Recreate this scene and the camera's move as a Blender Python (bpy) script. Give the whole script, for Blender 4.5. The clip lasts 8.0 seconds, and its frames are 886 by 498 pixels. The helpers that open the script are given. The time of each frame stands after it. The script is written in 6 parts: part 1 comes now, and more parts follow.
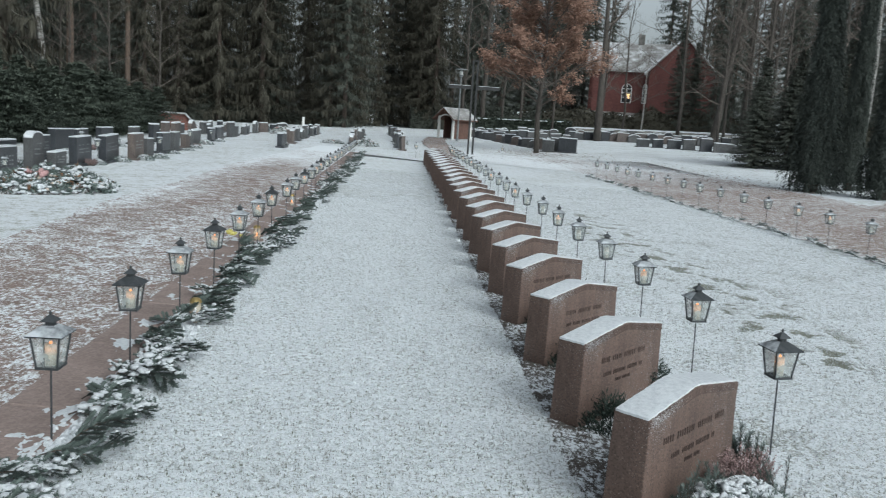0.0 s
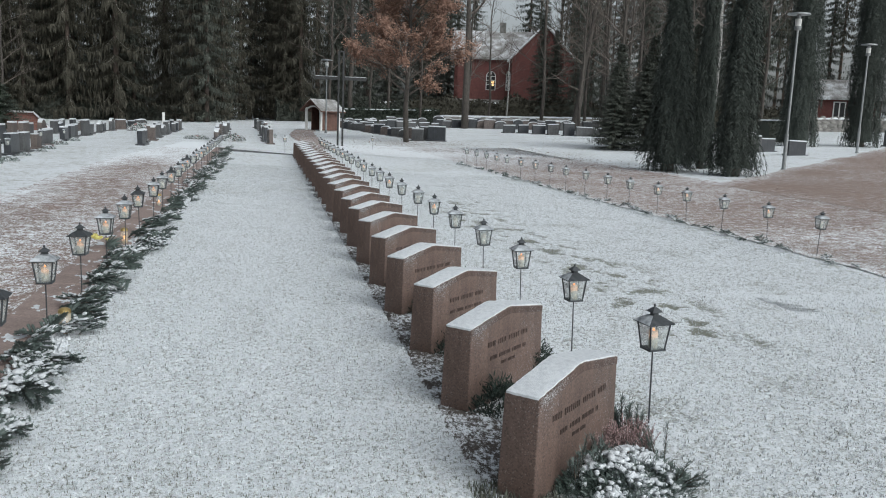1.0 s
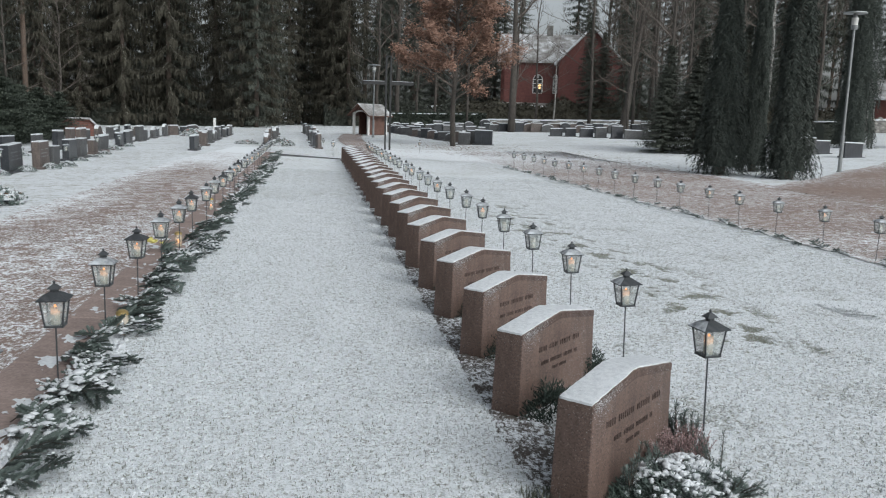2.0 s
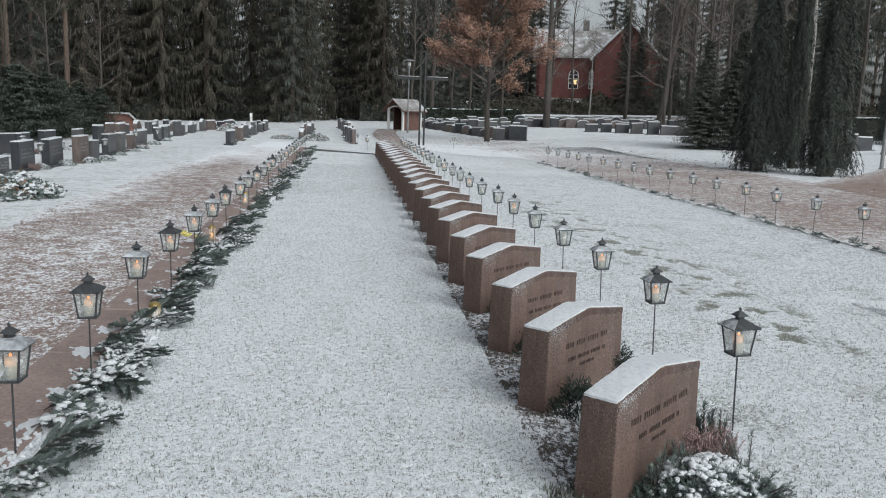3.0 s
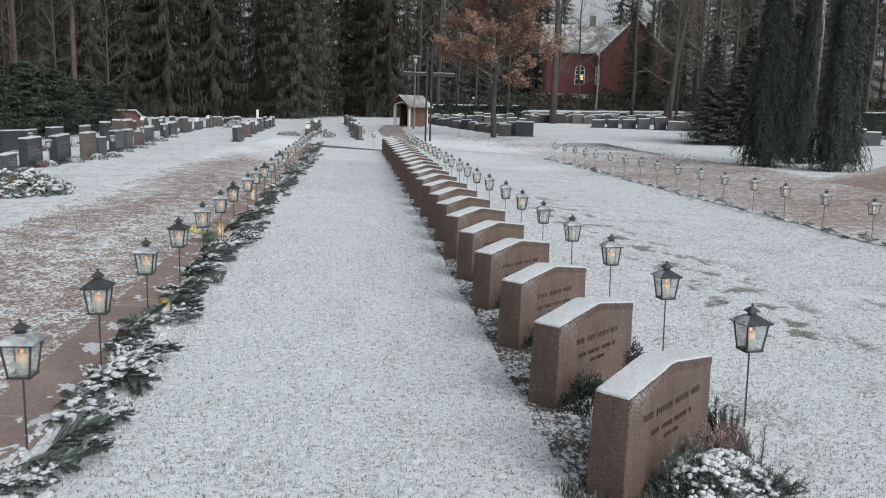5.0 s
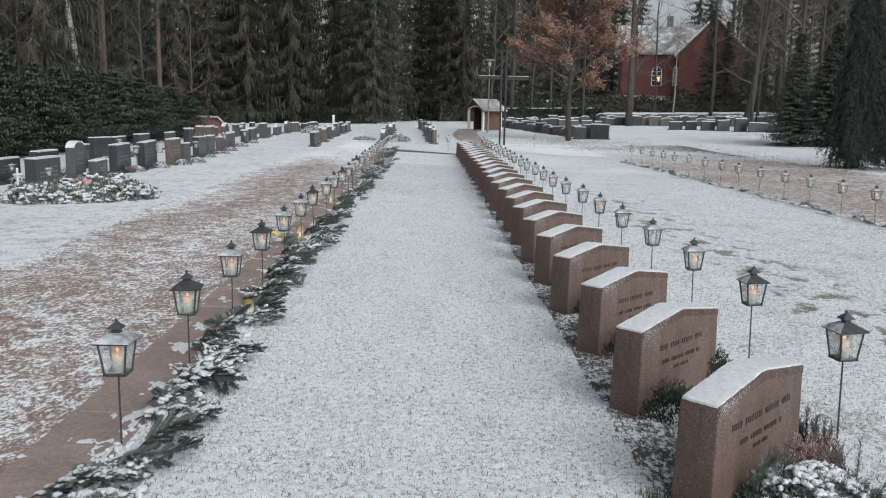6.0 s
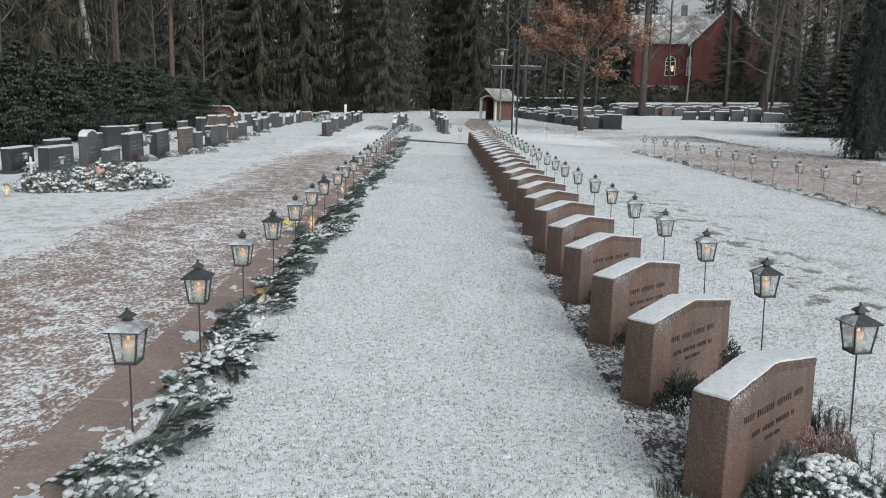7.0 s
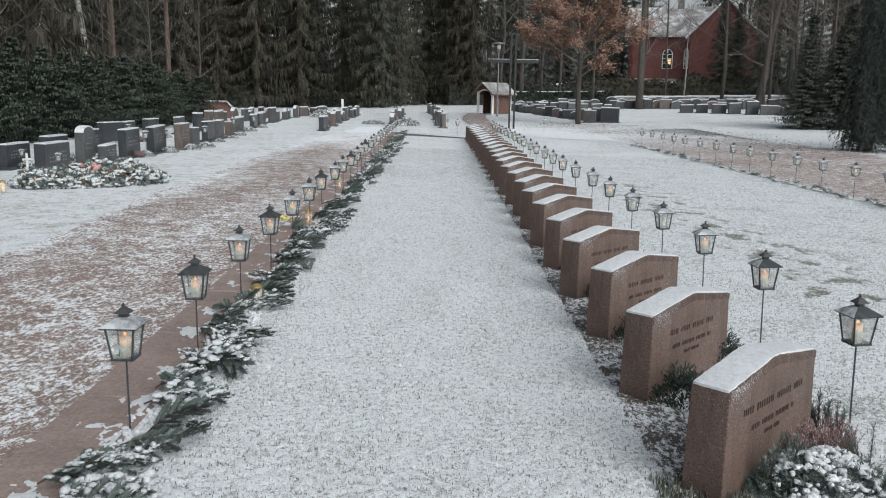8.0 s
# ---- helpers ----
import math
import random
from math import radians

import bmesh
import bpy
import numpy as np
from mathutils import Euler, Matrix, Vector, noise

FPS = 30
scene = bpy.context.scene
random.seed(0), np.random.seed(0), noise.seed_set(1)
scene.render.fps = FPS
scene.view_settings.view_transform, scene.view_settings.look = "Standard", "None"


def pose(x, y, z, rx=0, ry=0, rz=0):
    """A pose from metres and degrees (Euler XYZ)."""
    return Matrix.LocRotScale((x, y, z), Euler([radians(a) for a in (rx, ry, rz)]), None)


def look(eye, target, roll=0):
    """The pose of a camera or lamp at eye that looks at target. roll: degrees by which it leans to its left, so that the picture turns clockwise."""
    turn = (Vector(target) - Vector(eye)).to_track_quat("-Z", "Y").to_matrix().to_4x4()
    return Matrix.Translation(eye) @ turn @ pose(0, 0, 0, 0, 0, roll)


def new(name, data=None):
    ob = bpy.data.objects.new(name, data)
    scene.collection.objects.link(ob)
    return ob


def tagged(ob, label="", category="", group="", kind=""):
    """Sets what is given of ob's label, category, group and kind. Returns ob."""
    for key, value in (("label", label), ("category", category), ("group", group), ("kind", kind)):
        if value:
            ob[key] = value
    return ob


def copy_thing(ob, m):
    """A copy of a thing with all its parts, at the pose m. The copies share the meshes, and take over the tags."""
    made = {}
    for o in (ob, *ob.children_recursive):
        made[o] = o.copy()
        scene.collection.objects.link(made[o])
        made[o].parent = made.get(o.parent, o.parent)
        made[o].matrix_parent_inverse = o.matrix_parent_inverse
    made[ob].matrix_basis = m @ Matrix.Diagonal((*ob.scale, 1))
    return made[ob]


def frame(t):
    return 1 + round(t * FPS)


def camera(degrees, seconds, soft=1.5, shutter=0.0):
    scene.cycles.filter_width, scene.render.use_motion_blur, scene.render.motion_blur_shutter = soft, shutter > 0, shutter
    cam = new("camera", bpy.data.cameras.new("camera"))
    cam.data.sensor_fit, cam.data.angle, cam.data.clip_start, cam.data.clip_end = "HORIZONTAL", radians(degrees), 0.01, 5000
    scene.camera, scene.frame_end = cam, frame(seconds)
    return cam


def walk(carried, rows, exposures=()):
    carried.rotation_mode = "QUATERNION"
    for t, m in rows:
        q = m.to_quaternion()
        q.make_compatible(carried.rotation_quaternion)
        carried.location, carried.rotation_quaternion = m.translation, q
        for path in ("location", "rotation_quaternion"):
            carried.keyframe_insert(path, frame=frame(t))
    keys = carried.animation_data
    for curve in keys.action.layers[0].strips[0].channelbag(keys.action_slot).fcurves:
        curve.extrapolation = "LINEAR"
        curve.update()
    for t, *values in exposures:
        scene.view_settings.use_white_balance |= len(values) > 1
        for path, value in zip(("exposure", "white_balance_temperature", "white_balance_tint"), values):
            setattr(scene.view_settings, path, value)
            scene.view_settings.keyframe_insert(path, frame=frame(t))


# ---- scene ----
cam = camera(55.7, 8.0, 1.05, 0.15)
PATH = [
    (0, (0.65, 0.068, 1.447), (0.768, 2.041, 1.137), 3.7),
    (0.5, (0.623, 0.072, 1.444), (0.965, 2.017, 1.127), 3.2),
    (1, (0.599, 0.054, 1.458), (1.014, 1.984, 1.14), 2.2),
    (1.5, (0.584, 0.062, 1.456), (0.998, 1.994, 1.142), 2.1),
    (2, (0.574, 0.063, 1.458), (0.881, 2.014, 1.145), 1.8),
    (2.2, (0.578, 0.062, 1.458), (0.835, 2.02, 1.144), 1.7),
    (3.5, (0.619, 0.059, 1.457), (0.844, 2.017, 1.12), 1.9),
    (4, (0.61, 0.063, 1.453), (0.844, 2.019, 1.108), 1.8),
    (5.5, (0.574, 0.078, 1.452), (0.735, 2.044, 1.121), 1.6),
    (6, (0.554, 0.079, 1.45), (0.593, 2.051, 1.119), 1.1),
    (6.5, (0.552, 0.079, 1.451), (0.568, 2.052, 1.122), 1.1),
    (7, (0.558, 0.093, 1.448), (0.57, 2.061, 1.093), 1.2),
    (7.5, (0.559, 0.105, 1.443), (0.575, 2.071, 1.076), 1.1),
    (8, (0.559, 0.11, 1.442), (0.576, 2.076, 1.074), 0.9),
]
EXPOSURES = [(0.0, 0.44, 5960, 2), (0.8, 0.43, 6110, 5), (1.5, 0.43, 6160, 6), (3.5, 0.44, 6210, 7), (5.5, 0.46, 6230, 7), (7.0, 0.48, 6260, 7), (8.0, 0.48, 6260, 7)]
SKY, SUN = 0.095, 0.9
walk(cam, [(t, look(eye, target, roll)) for t, eye, target, roll in PATH], EXPOSURES)

# ---- overcast winter daylight ----
world = bpy.data.worlds.new("overcast_sky")
scene.world = world
world.use_nodes = True
wn, wl = world.node_tree.nodes, world.node_tree.links
wn.clear()
sky = wn.new("ShaderNodeTexSky")
sky.sky_type = "NISHITA"
sky.sun_disc = False
sky.sun_elevation = radians(38)
sky.sun_rotation = radians(148)
sky.air_density, sky.dust_density, sky.ozone_density = 1.0, 4.0, 1.0
cloud = wn.new("ShaderNodeHueSaturation")      # cloud cover takes the blue out of the sky
cloud.inputs["Saturation"].default_value = 0.22
wb = wn.new("ShaderNodeBackground")
wb.inputs["Strength"].default_value = SKY
wo = wn.new("ShaderNodeOutputWorld")
wl.new(sky.outputs[0], cloud.inputs["Color"])
wl.new(cloud.outputs[0], wb.inputs[0])
wl.new(wb.outputs[0], wo.inputs[0])
sun_data = bpy.data.lights.new("sun", "SUN")
sun_data.energy, sun_data.angle, sun_data.color = SUN, radians(60), (1.0, 0.97, 0.93)
sun = new("sun", sun_data)
sun.matrix_world = look((0, 0, 60), (-14, 22.4, 60 - 20.6))


# ---- materials ----
def material(name, rough=0.8, metal=0.0):
    mat = bpy.data.materials.new(name)
    mat.use_nodes = True
    nt = mat.node_tree
    b = nt.nodes["Principled BSDF"]
    b.inputs["Roughness"].default_value = rough
    b.inputs["Metallic"].default_value = metal
    return mat, nt, b


def add(nt, kind, **values):
    n = nt.nodes.new(kind)
    for key, value in values.items():
        n.inputs[key.replace("_", " ")].default_value = value
    return n


def coords(nt, world_space=True, scale=(1, 1, 1), rot=0.0):
    if world_space:
        src = nt.nodes.new("ShaderNodeNewGeometry").outputs["Position"]
    else:
        src = nt.nodes.new("ShaderNodeTexCoord").outputs["Object"]
    mp = nt.nodes.new("ShaderNodeMapping")
    mp.inputs["Scale"].default_value = scale
    mp.inputs["Rotation"].default_value = (0, 0, rot)
    nt.links.new(src, mp.inputs[0])
    return mp.outputs[0]


def noise_of(nt, vec, scale, detail=4.0, rough=0.55):
    n = add(nt, "ShaderNodeTexNoise", Scale=scale, Detail=detail, Roughness=rough)
    nt.links.new(vec, n.inputs["Vector"])
    return n.outputs[0]


def ramp(nt, src, stops):
    r = nt.nodes.new("ShaderNodeValToRGB")
    el = r.color_ramp.elements
    while len(el) < len(stops):
        el.new(0.5)
    for e, (p, c) in zip(el, stops):
        e.position = p
        e.color = (*c, 1) if isinstance(c, tuple) else (c, c, c, 1)
    nt.links.new(src, r.inputs[0])
    return r.outputs[0]


def blend(nt, fac, a, b, how="MIX"):
    m = nt.nodes.new("ShaderNodeMix")
    m.data_type, m.blend_type = "RGBA", how
    for src, sock in ((fac, m.inputs[0]), (a, m.inputs[6]), (b, m.inputs[7])):
        if isinstance(src, (tuple, list)):
            sock.default_value = (*src, 1)
        elif isinstance(src, (int, float)):
            sock.default_value = src
        else:
            nt.links.new(src, sock)
    return m.outputs[2]


def bump(nt, b, src, strength, distance):
    n = add(nt, "ShaderNodeBump", Strength=strength, Distance=distance)
    nt.links.new(src, n.inputs["Height"])
    nt.links.new(n.outputs[0], b.inputs["Normal"])


def mottled(name, stops, scale, rough=0.8, metal=0.0, detail=5.0, bump_by=0.0, bump_size=0.004, fine=0.0, fine_scale=90.0, vary=0.0, object_space=True):
    """Noise-coloured surface: stops over one noise, a second finer grain, variation from object to object."""
    mat, nt, b = material(name, rough, metal)
    v = coords(nt, not object_space)
    n = noise_of(nt, v, scale, detail)
    col = ramp(nt, n, stops)
    f = noise_of(nt, v, fine_scale, 3.0)
    if fine:
        col = blend(nt, fine, col, ramp(nt, f, [(0.3, 0.15), (0.7, 0.85)]), "OVERLAY")
    if vary:
        info = nt.nodes.new("ShaderNodeObjectInfo")
        col = blend(nt, vary, col, ramp(nt, info.outputs["Random"], [(0.0, 0.25), (1.0, 0.75)]), "OVERLAY")
    nt.links.new(col, b.inputs["Base Color"])
    if bump_by:
        bump(nt, b, f, bump_by, bump_size)
    return mat


def foliage(name, dark, light, snow=0.0, rough=0.75):
    """Needles or leaves that differ from tuft to tuft; some tufts carry snow."""
    mat, nt, b = material(name, rough)
    geo = nt.nodes.new("ShaderNodeNewGeometry")
    col = ramp(nt, geo.outputs["Random Per Island"], [(0.0, dark), (1.0, light)])
    if snow:
        col = ramp(nt, geo.outputs["Random Per Island"], [(0.0, dark), (1.0 - snow - 0.02, light), (1.0 - snow, (0.5, 0.53, 0.55)), (1.0, (0.72, 0.75, 0.78))])
    info = nt.nodes.new("ShaderNodeObjectInfo")
    col = blend(nt, 0.35, col, ramp(nt, info.outputs["Random"], [(0.0, 0.3), (1.0, 0.7)]), "OVERLAY")
    nt.links.new(col, b.inputs["Base Color"])
    b.inputs["Specular IOR Level"].default_value = 0.2
    return mat


SNOW_W, SNOW_S = (0.80, 0.83, 0.86), (0.63, 0.665, 0.70)


def cover_of(nt):
    """How much snow lies on a point of the ground, kept with the mesh."""
    a = nt.nodes.new("ShaderNodeAttribute")
    a.attribute_name = "snow_cover"
    return a.outputs["Fac"]


def clumpy_lawn():
    """Snow caught in clumps on short turf, the bare bits grey-green."""
    mat, nt, b = material("clumpy_snow_on_turf", 0.75)
    v = coords(nt)
    tuft = noise_of(nt, v, 82.0, 5.0, 0.7)
    blade = noise_of(nt, coords(nt, True, (1, 1, 0.3)), 260.0, 2.0)
    cover = add(nt, "ShaderNodeMath")
    nt.links.new(cover_of(nt), cover.inputs[0])
    shift = add(nt, "ShaderNodeMath")
    shift.operation = "MULTIPLY_ADD"
    nt.links.new(tuft, shift.inputs[0])
    shift.inputs[1].default_value, shift.inputs[2].default_value = 2.1, -1.05
    nt.links.new(shift.outputs[0], cover.inputs[1])
    mask = ramp(nt, cover.outputs[0], [(0.06, 0.0), (0.46, 1.0)])
    turf_c = ramp(nt, blade, [(0.3, (0.115, 0.12, 0.096)), (0.7, (0.27, 0.275, 0.225))])
    snow = ramp(nt, tuft, [(0.28, SNOW_S), (0.58, SNOW_W)])
    nt.links.new(blend(nt, mask, turf_c, snow), b.inputs["Base Color"])
    bump(nt, b, blend(nt, 0.5, tuft, blade), 0.8, 0.012)
    return mat


def snow_lawn():
    """Thin fresh snow through which the short turf shows."""
    mat, nt, b = material("snowy_turf", 0.7)
    v = coords(nt)
    big = noise_of(nt, v, 0.55, 4.0)
    mid = noise_of(nt, v, 7.0, 4.0)
    clump = noise_of(nt, v, 38.0, 5.0, 0.65)
    tuft = noise_of(nt, v, 95.0, 3.0)
    cover = blend(nt, 0.40, clump, mid)
    cover = blend(nt, 0.16, cover, big)
    mask = ramp(nt, cover, [(0.37, 1.0), (0.51, 0.0)])
    snow = ramp(nt, tuft, [(0.30, SNOW_S), (0.62, SNOW_W)])
    turf = ramp(nt, tuft, [(0.35, (0.20, 0.20, 0.15)), (0.65, (0.34, 0.34, 0.27))])
    nt.links.new(blend(nt, mask, snow, turf), b.inputs["Base Color"])
    bump(nt, b, blend(nt, 0.4, clump, tuft), 0.9, 0.02)
    return mat


def gravel(name, cover_lo, cover_hi, stone_a, stone_b):
    """Sandy gravel, dusted with snow in streaks along the way."""
    mat, nt, b = material(name, 0.9)
    v = coords(nt)
    streak = noise_of(nt, coords(nt, True, (1.0, 0.6, 1.0), 0.2), 38.0, 7.0, 0.78)
    big = noise_of(nt, v, 6.0, 5.0, 0.65)
    fine = noise_of(nt, v, 120.0, 4.0, 0.7)
    grit = add(nt, "ShaderNodeTexVoronoi", Scale=70.0)
    nt.links.new(v, grit.inputs["Vector"])
    cover = blend(nt, 0.28, streak, big)
    cover = blend(nt, 0.22, cover, fine)
    rim = add(nt, "ShaderNodeMath")
    nt.links.new(cover, rim.inputs[0])
    nt.links.new(cover_of(nt), rim.inputs[1])
    mask = ramp(nt, rim.outputs[0], [(cover_lo, 0.0), (cover_hi, 1.0)])
    earth = blend(nt, 0.35, ramp(nt, fine, [(0.3, stone_a), (0.7, stone_b)]), ramp(nt, grit.outputs["Color"], [(0.1, 0.3), (0.9, 0.7)]), "OVERLAY")
    earth = blend(nt, 0.6, earth, ramp(nt, noise_of(nt, v, 2.6, 6.0, 0.75), [(0.32, 0.34), (0.68, 0.62)]), "OVERLAY")
    nt.links.new(blend(nt, mask, earth, SNOW_W), b.inputs["Base Color"])
    bump(nt, b, blend(nt, 0.5, streak, fine), 0.6, 0.015)
    return mat


def granite(name, base, dark, light, frost=0.0, rough=0.6):
    """Speckled granite; frost: hoar and snow grains on its lower and weather side."""
    mat, nt, b = material(name, rough)
    v = coords(nt, False)
    cell = add(nt, "ShaderNodeTexVoronoi", Scale=160.0)
    nt.links.new(v, cell.inputs["Vector"])
    speck = ramp(nt, cell.outputs["Color"], [(0.15, dark), (0.45, base), (0.8, base), (0.95, light)])
    cloud_n = noise_of(nt, v, 4.0, 5.0)
    col = blend(nt, 0.55, speck, ramp(nt, cloud_n, [(0.3, 0.32), (0.7, 0.62)]), "OVERLAY")
    runs = noise_of(nt, coords(nt, False, (1, 1, 0.18)), 16.0, 4.0, 0.6)
    col = blend(nt, 0.5, col, ramp(nt, runs, [(0.35, 0.30), (0.65, 0.60)]), "OVERLAY")
    if frost:
        dust = noise_of(nt, v, 150.0, 3.0, 0.7)
        where = noise_of(nt, v, 3.0, 3.0)
        col = blend(nt, ramp(nt, blend(nt, 0.35, dust, where), [(0.60 - frost, 0.0), (0.68 - frost, 0.8)]), col, (0.6, 0.62, 0.64))
    info = nt.nodes.new("ShaderNodeObjectInfo")
    col = blend(nt, 0.3, col, ramp(nt, info.outputs["Random"], [(0.0, 0.35), (1.0, 0.62)]), "OVERLAY")
    nt.links.new(col, b.inputs["Base Color"])
    bump(nt, b, cell.outputs["Distance"], 0.25, 0.002)
    return mat


def bark(name, a, c, scale=(1, 1, 0.25)):
    mat, nt, b = material(name, 0.9)
    v = coords(nt, False, scale)
    n = noise_of(nt, v, 14.0, 6.0, 0.7)
    nt.links.new(ramp(nt, n, [(0.3, a), (0.7, c)]), b.inputs["Base Color"])
    bump(nt, b, n, 0.8, 0.03)
    return mat


def birch_bark():
    mat, nt, b = material("birch_bark", 0.7)
    n = noise_of(nt, coords(nt, False, (1, 1, 3.5)), 5.0, 5.0, 0.7)
    nt.links.new(ramp(nt, n, [(0.40, (0.10, 0.09, 0.08)), (0.50, (0.34, 0.33, 0.31)), (0.8, (0.52, 0.51, 0.48))]), b.inputs["Base Color"])
    return mat


def brickwork(name, a, c, mortar, scale):
    mat, nt, b = material(name, 0.9)
    t = nt.nodes.new("ShaderNodeTexBrick")
    t.inputs["Scale"].default_value = scale
    for key, value in (("Color1", a), ("Color2", c), ("Mortar", mortar)):
        t.inputs[key].default_value = (*value, 1)
    mp = nt.nodes.new("ShaderNodeMapping")
    mp.inputs["Rotation"].default_value = (radians(90), 0, 0)
    nt.links.new(nt.nodes.new("ShaderNodeTexCoord").outputs["Object"], mp.inputs[0])
    nt.links.new(mp.outputs[0], t.inputs["Vector"])
    col = blend(nt, 0.5, t.outputs["Color"], ramp(nt, noise_of(nt, coords(nt, False), 1.2), [(0.3, 0.35), (0.7, 0.65)]), "OVERLAY")
    nt.links.new(col, b.inputs["Base Color"])
    return mat


def glowing(name, colour, strength, base):
    mat, nt, b = material(name, 0.5)
    b.inputs["Base Color"].default_value = (*base, 1)
    b.inputs["Emission Color"].default_value = (*colour, 1)
    b.inputs["Emission Strength"].default_value = strength
    return mat


def candle_wax():
    """Pale wax; the flame shines through its upper end."""
    mat, nt, b = material("candle_wax", 0.5)
    b.inputs["Base Color"].default_value = (0.52, 0.49, 0.40, 1)
    b.inputs["Emission Color"].default_value = (1.0, 0.34, 0.08, 1)
    sep = nt.nodes.new("ShaderNodeSeparateXYZ")
    nt.links.new(nt.nodes.new("ShaderNodeTexCoord").outputs["Generated"], sep.inputs[0])
    nt.links.new(ramp(nt, sep.outputs[2], [(0.50, 0.0), (0.78, 0.36), (0.90, 0.25), (1.0, 0.10)]), b.inputs["Emission Strength"])
    return mat


def glass(name, tint, rough):
    """Thin pane: mostly clear, hazy where frost and soot sit on it."""
    mat, nt, b = material(name, rough)
    v = coords(nt, False)
    nt.links.new(ramp(nt, noise_of(nt, v, 25.0, 4.0), [(0.35, 0.25), (0.75, 0.55)]), b.inputs["Alpha"])
    b.inputs["Base Color"].default_value = (*tint, 1)
    b.inputs["Specular IOR Level"].default_value = 0.6
    return mat


M_LAWN = snow_lawn()
M_CLUMP = clumpy_lawn()
M_PATH = gravel("snow_dusted_gravel", 0.500, 0.550, (0.17, 0.118, 0.098), (0.30, 0.222, 0.190))
M_ROAD = gravel("bare_red_gravel", 0.515, 0.56, (0.175, 0.130, 0.110), (0.31, 0.224, 0.19))
M_SLAB = gravel("border_slab", 0.62, 0.66, (0.25, 0.192, 0.172), (0.32, 0.248, 0.224))
M_MULCH = gravel("snow_dusted_soil", 0.485, 0.54, (0.042, 0.036, 0.031), (0.12, 0.10, 0.086))
M_SAND = mottled("joint_sand", [(0.3, (0.05, 0.042, 0.036)), (0.7, (0.09, 0.075, 0.065))], 30.0, 0.95, object_space=False)
M_SNOW = mottled("snow", [(0.30, (0.56, 0.585, 0.615)), (0.6, (0.70, 0.725, 0.75))], 45.0, 0.75, bump_by=0.9, bump_size=0.006, fine=0.25, fine_scale=190.0)
M_STONE = granite("red_granite", (0.142, 0.094, 0.076), (0.082, 0.055, 0.046), (0.22, 0.163, 0.138), 0.02)
M_ROUGH = granite("rough_red_granite", (0.105, 0.070, 0.058), (0.055, 0.038, 0.032), (0.24, 0.19, 0.17), 0.05, 0.8)
M_INK = mottled("dark_lettering", [(0.3, (0.040, 0.030, 0.027)), (0.7, (0.085, 0.060, 0.052))], 60.0, 0.7)
M_THIN = mottled("thin_snow_film", [(0.36, (0.14, 0.15, 0.16)), (0.62, (0.52, 0.55, 0.58))], 18.0, 0.6, fine_scale=140.0, bump_by=0.3)
M_FROSTED = mottled("frosted_twigs", [(0.3, (0.095, 0.092, 0.076)), (0.7, (0.20, 0.195, 0.168))], 3.0, 0.9)
M_DARK = granite("dark_granite", (0.045, 0.049, 0.056), (0.024, 0.026, 0.029), (0.10, 0.107, 0.115), 0.0, 0.3)
M_GREY = granite("grey_granite", (0.088, 0.090, 0.093), (0.04, 0.04, 0.04), (0.18, 0.18, 0.18), 0.0, 0.45)
M_BROWN = granite("brown_granite", (0.13, 0.105, 0.095), (0.06, 0.05, 0.045), (0.22, 0.19, 0.17), 0.0, 0.5)
M_IRON = mottled("black_painted_iron", [(0.3, (0.035, 0.04, 0.045)), (0.7, (0.075, 0.08, 0.085))], 40.0, 0.55, 0.3, bump_by=0.2)
M_BLACK = mottled("black_iron", [(0.3, (0.012, 0.013, 0.014)), (0.7, (0.028, 0.029, 0.030))], 8.0, 0.6, bump_by=0.2)
M_STEEL = mottled("galvanised_steel", [(0.3, (0.24, 0.255, 0.26)), (0.7, (0.34, 0.355, 0.36))], 12.0, 0.5, 0.6)
M_GLASS = glass("frosty_glass", (0.52, 0.57, 0.56), 0.22)
M_WAX = candle_wax()
M_FLAME = glowing("candle_flame", (1.0, 0.33, 0.08), 1.2, (0.9, 0.4, 0.15))
M_NEEDLE = foliage("spruce_needles", (0.066, 0.073, 0.062), (0.086, 0.094, 0.077))
M_NEEDLE_B = foliage("brownish_spruce_needles", (0.056, 0.053, 0.041), (0.078, 0.073, 0.056))
M_WEEP = foliage("dark_drooping_needles", (0.042, 0.051, 0.046), (0.080, 0.092, 0.080))
M_HEDGE = foliage("hedge_needles", (0.046, 0.058, 0.047), (0.078, 0.092, 0.072))
M_FIR = foliage("cut_fir_needles", (0.080, 0.105, 0.095), (0.170, 0.205, 0.190))
M_EVERGREEN = foliage("dark_evergreen_sprays", (0.030, 0.045, 0.038), (0.075, 0.098, 0.084))
M_OAK = foliage("dead_oak_leaves", (0.20, 0.116, 0.084), (0.40, 0.255, 0.195))
M_BARK = bark("spruce_bark", (0.045, 0.035, 0.030), (0.14, 0.105, 0.085))
M_PINE = bark("pine_bark", (0.075, 0.054, 0.042), (0.19, 0.138, 0.105))
M_GREYBARK = bark("grey_bark", (0.036, 0.031, 0.027), (0.105, 0.092, 0.080))
M_BIRCH = birch_bark()
M_TWIG = mottled("bare_twigs", [(0.3, (0.066, 0.055, 0.047)), (0.7, (0.155, 0.130, 0.112))], 6.0, 0.9)
M_RED = mottled("red_painted_wall", [(0.3, (0.095, 0.034, 0.030)), (0.7, (0.135, 0.050, 0.043))], 0.7, 0.85, fine=0.3, fine_scale=6.0)
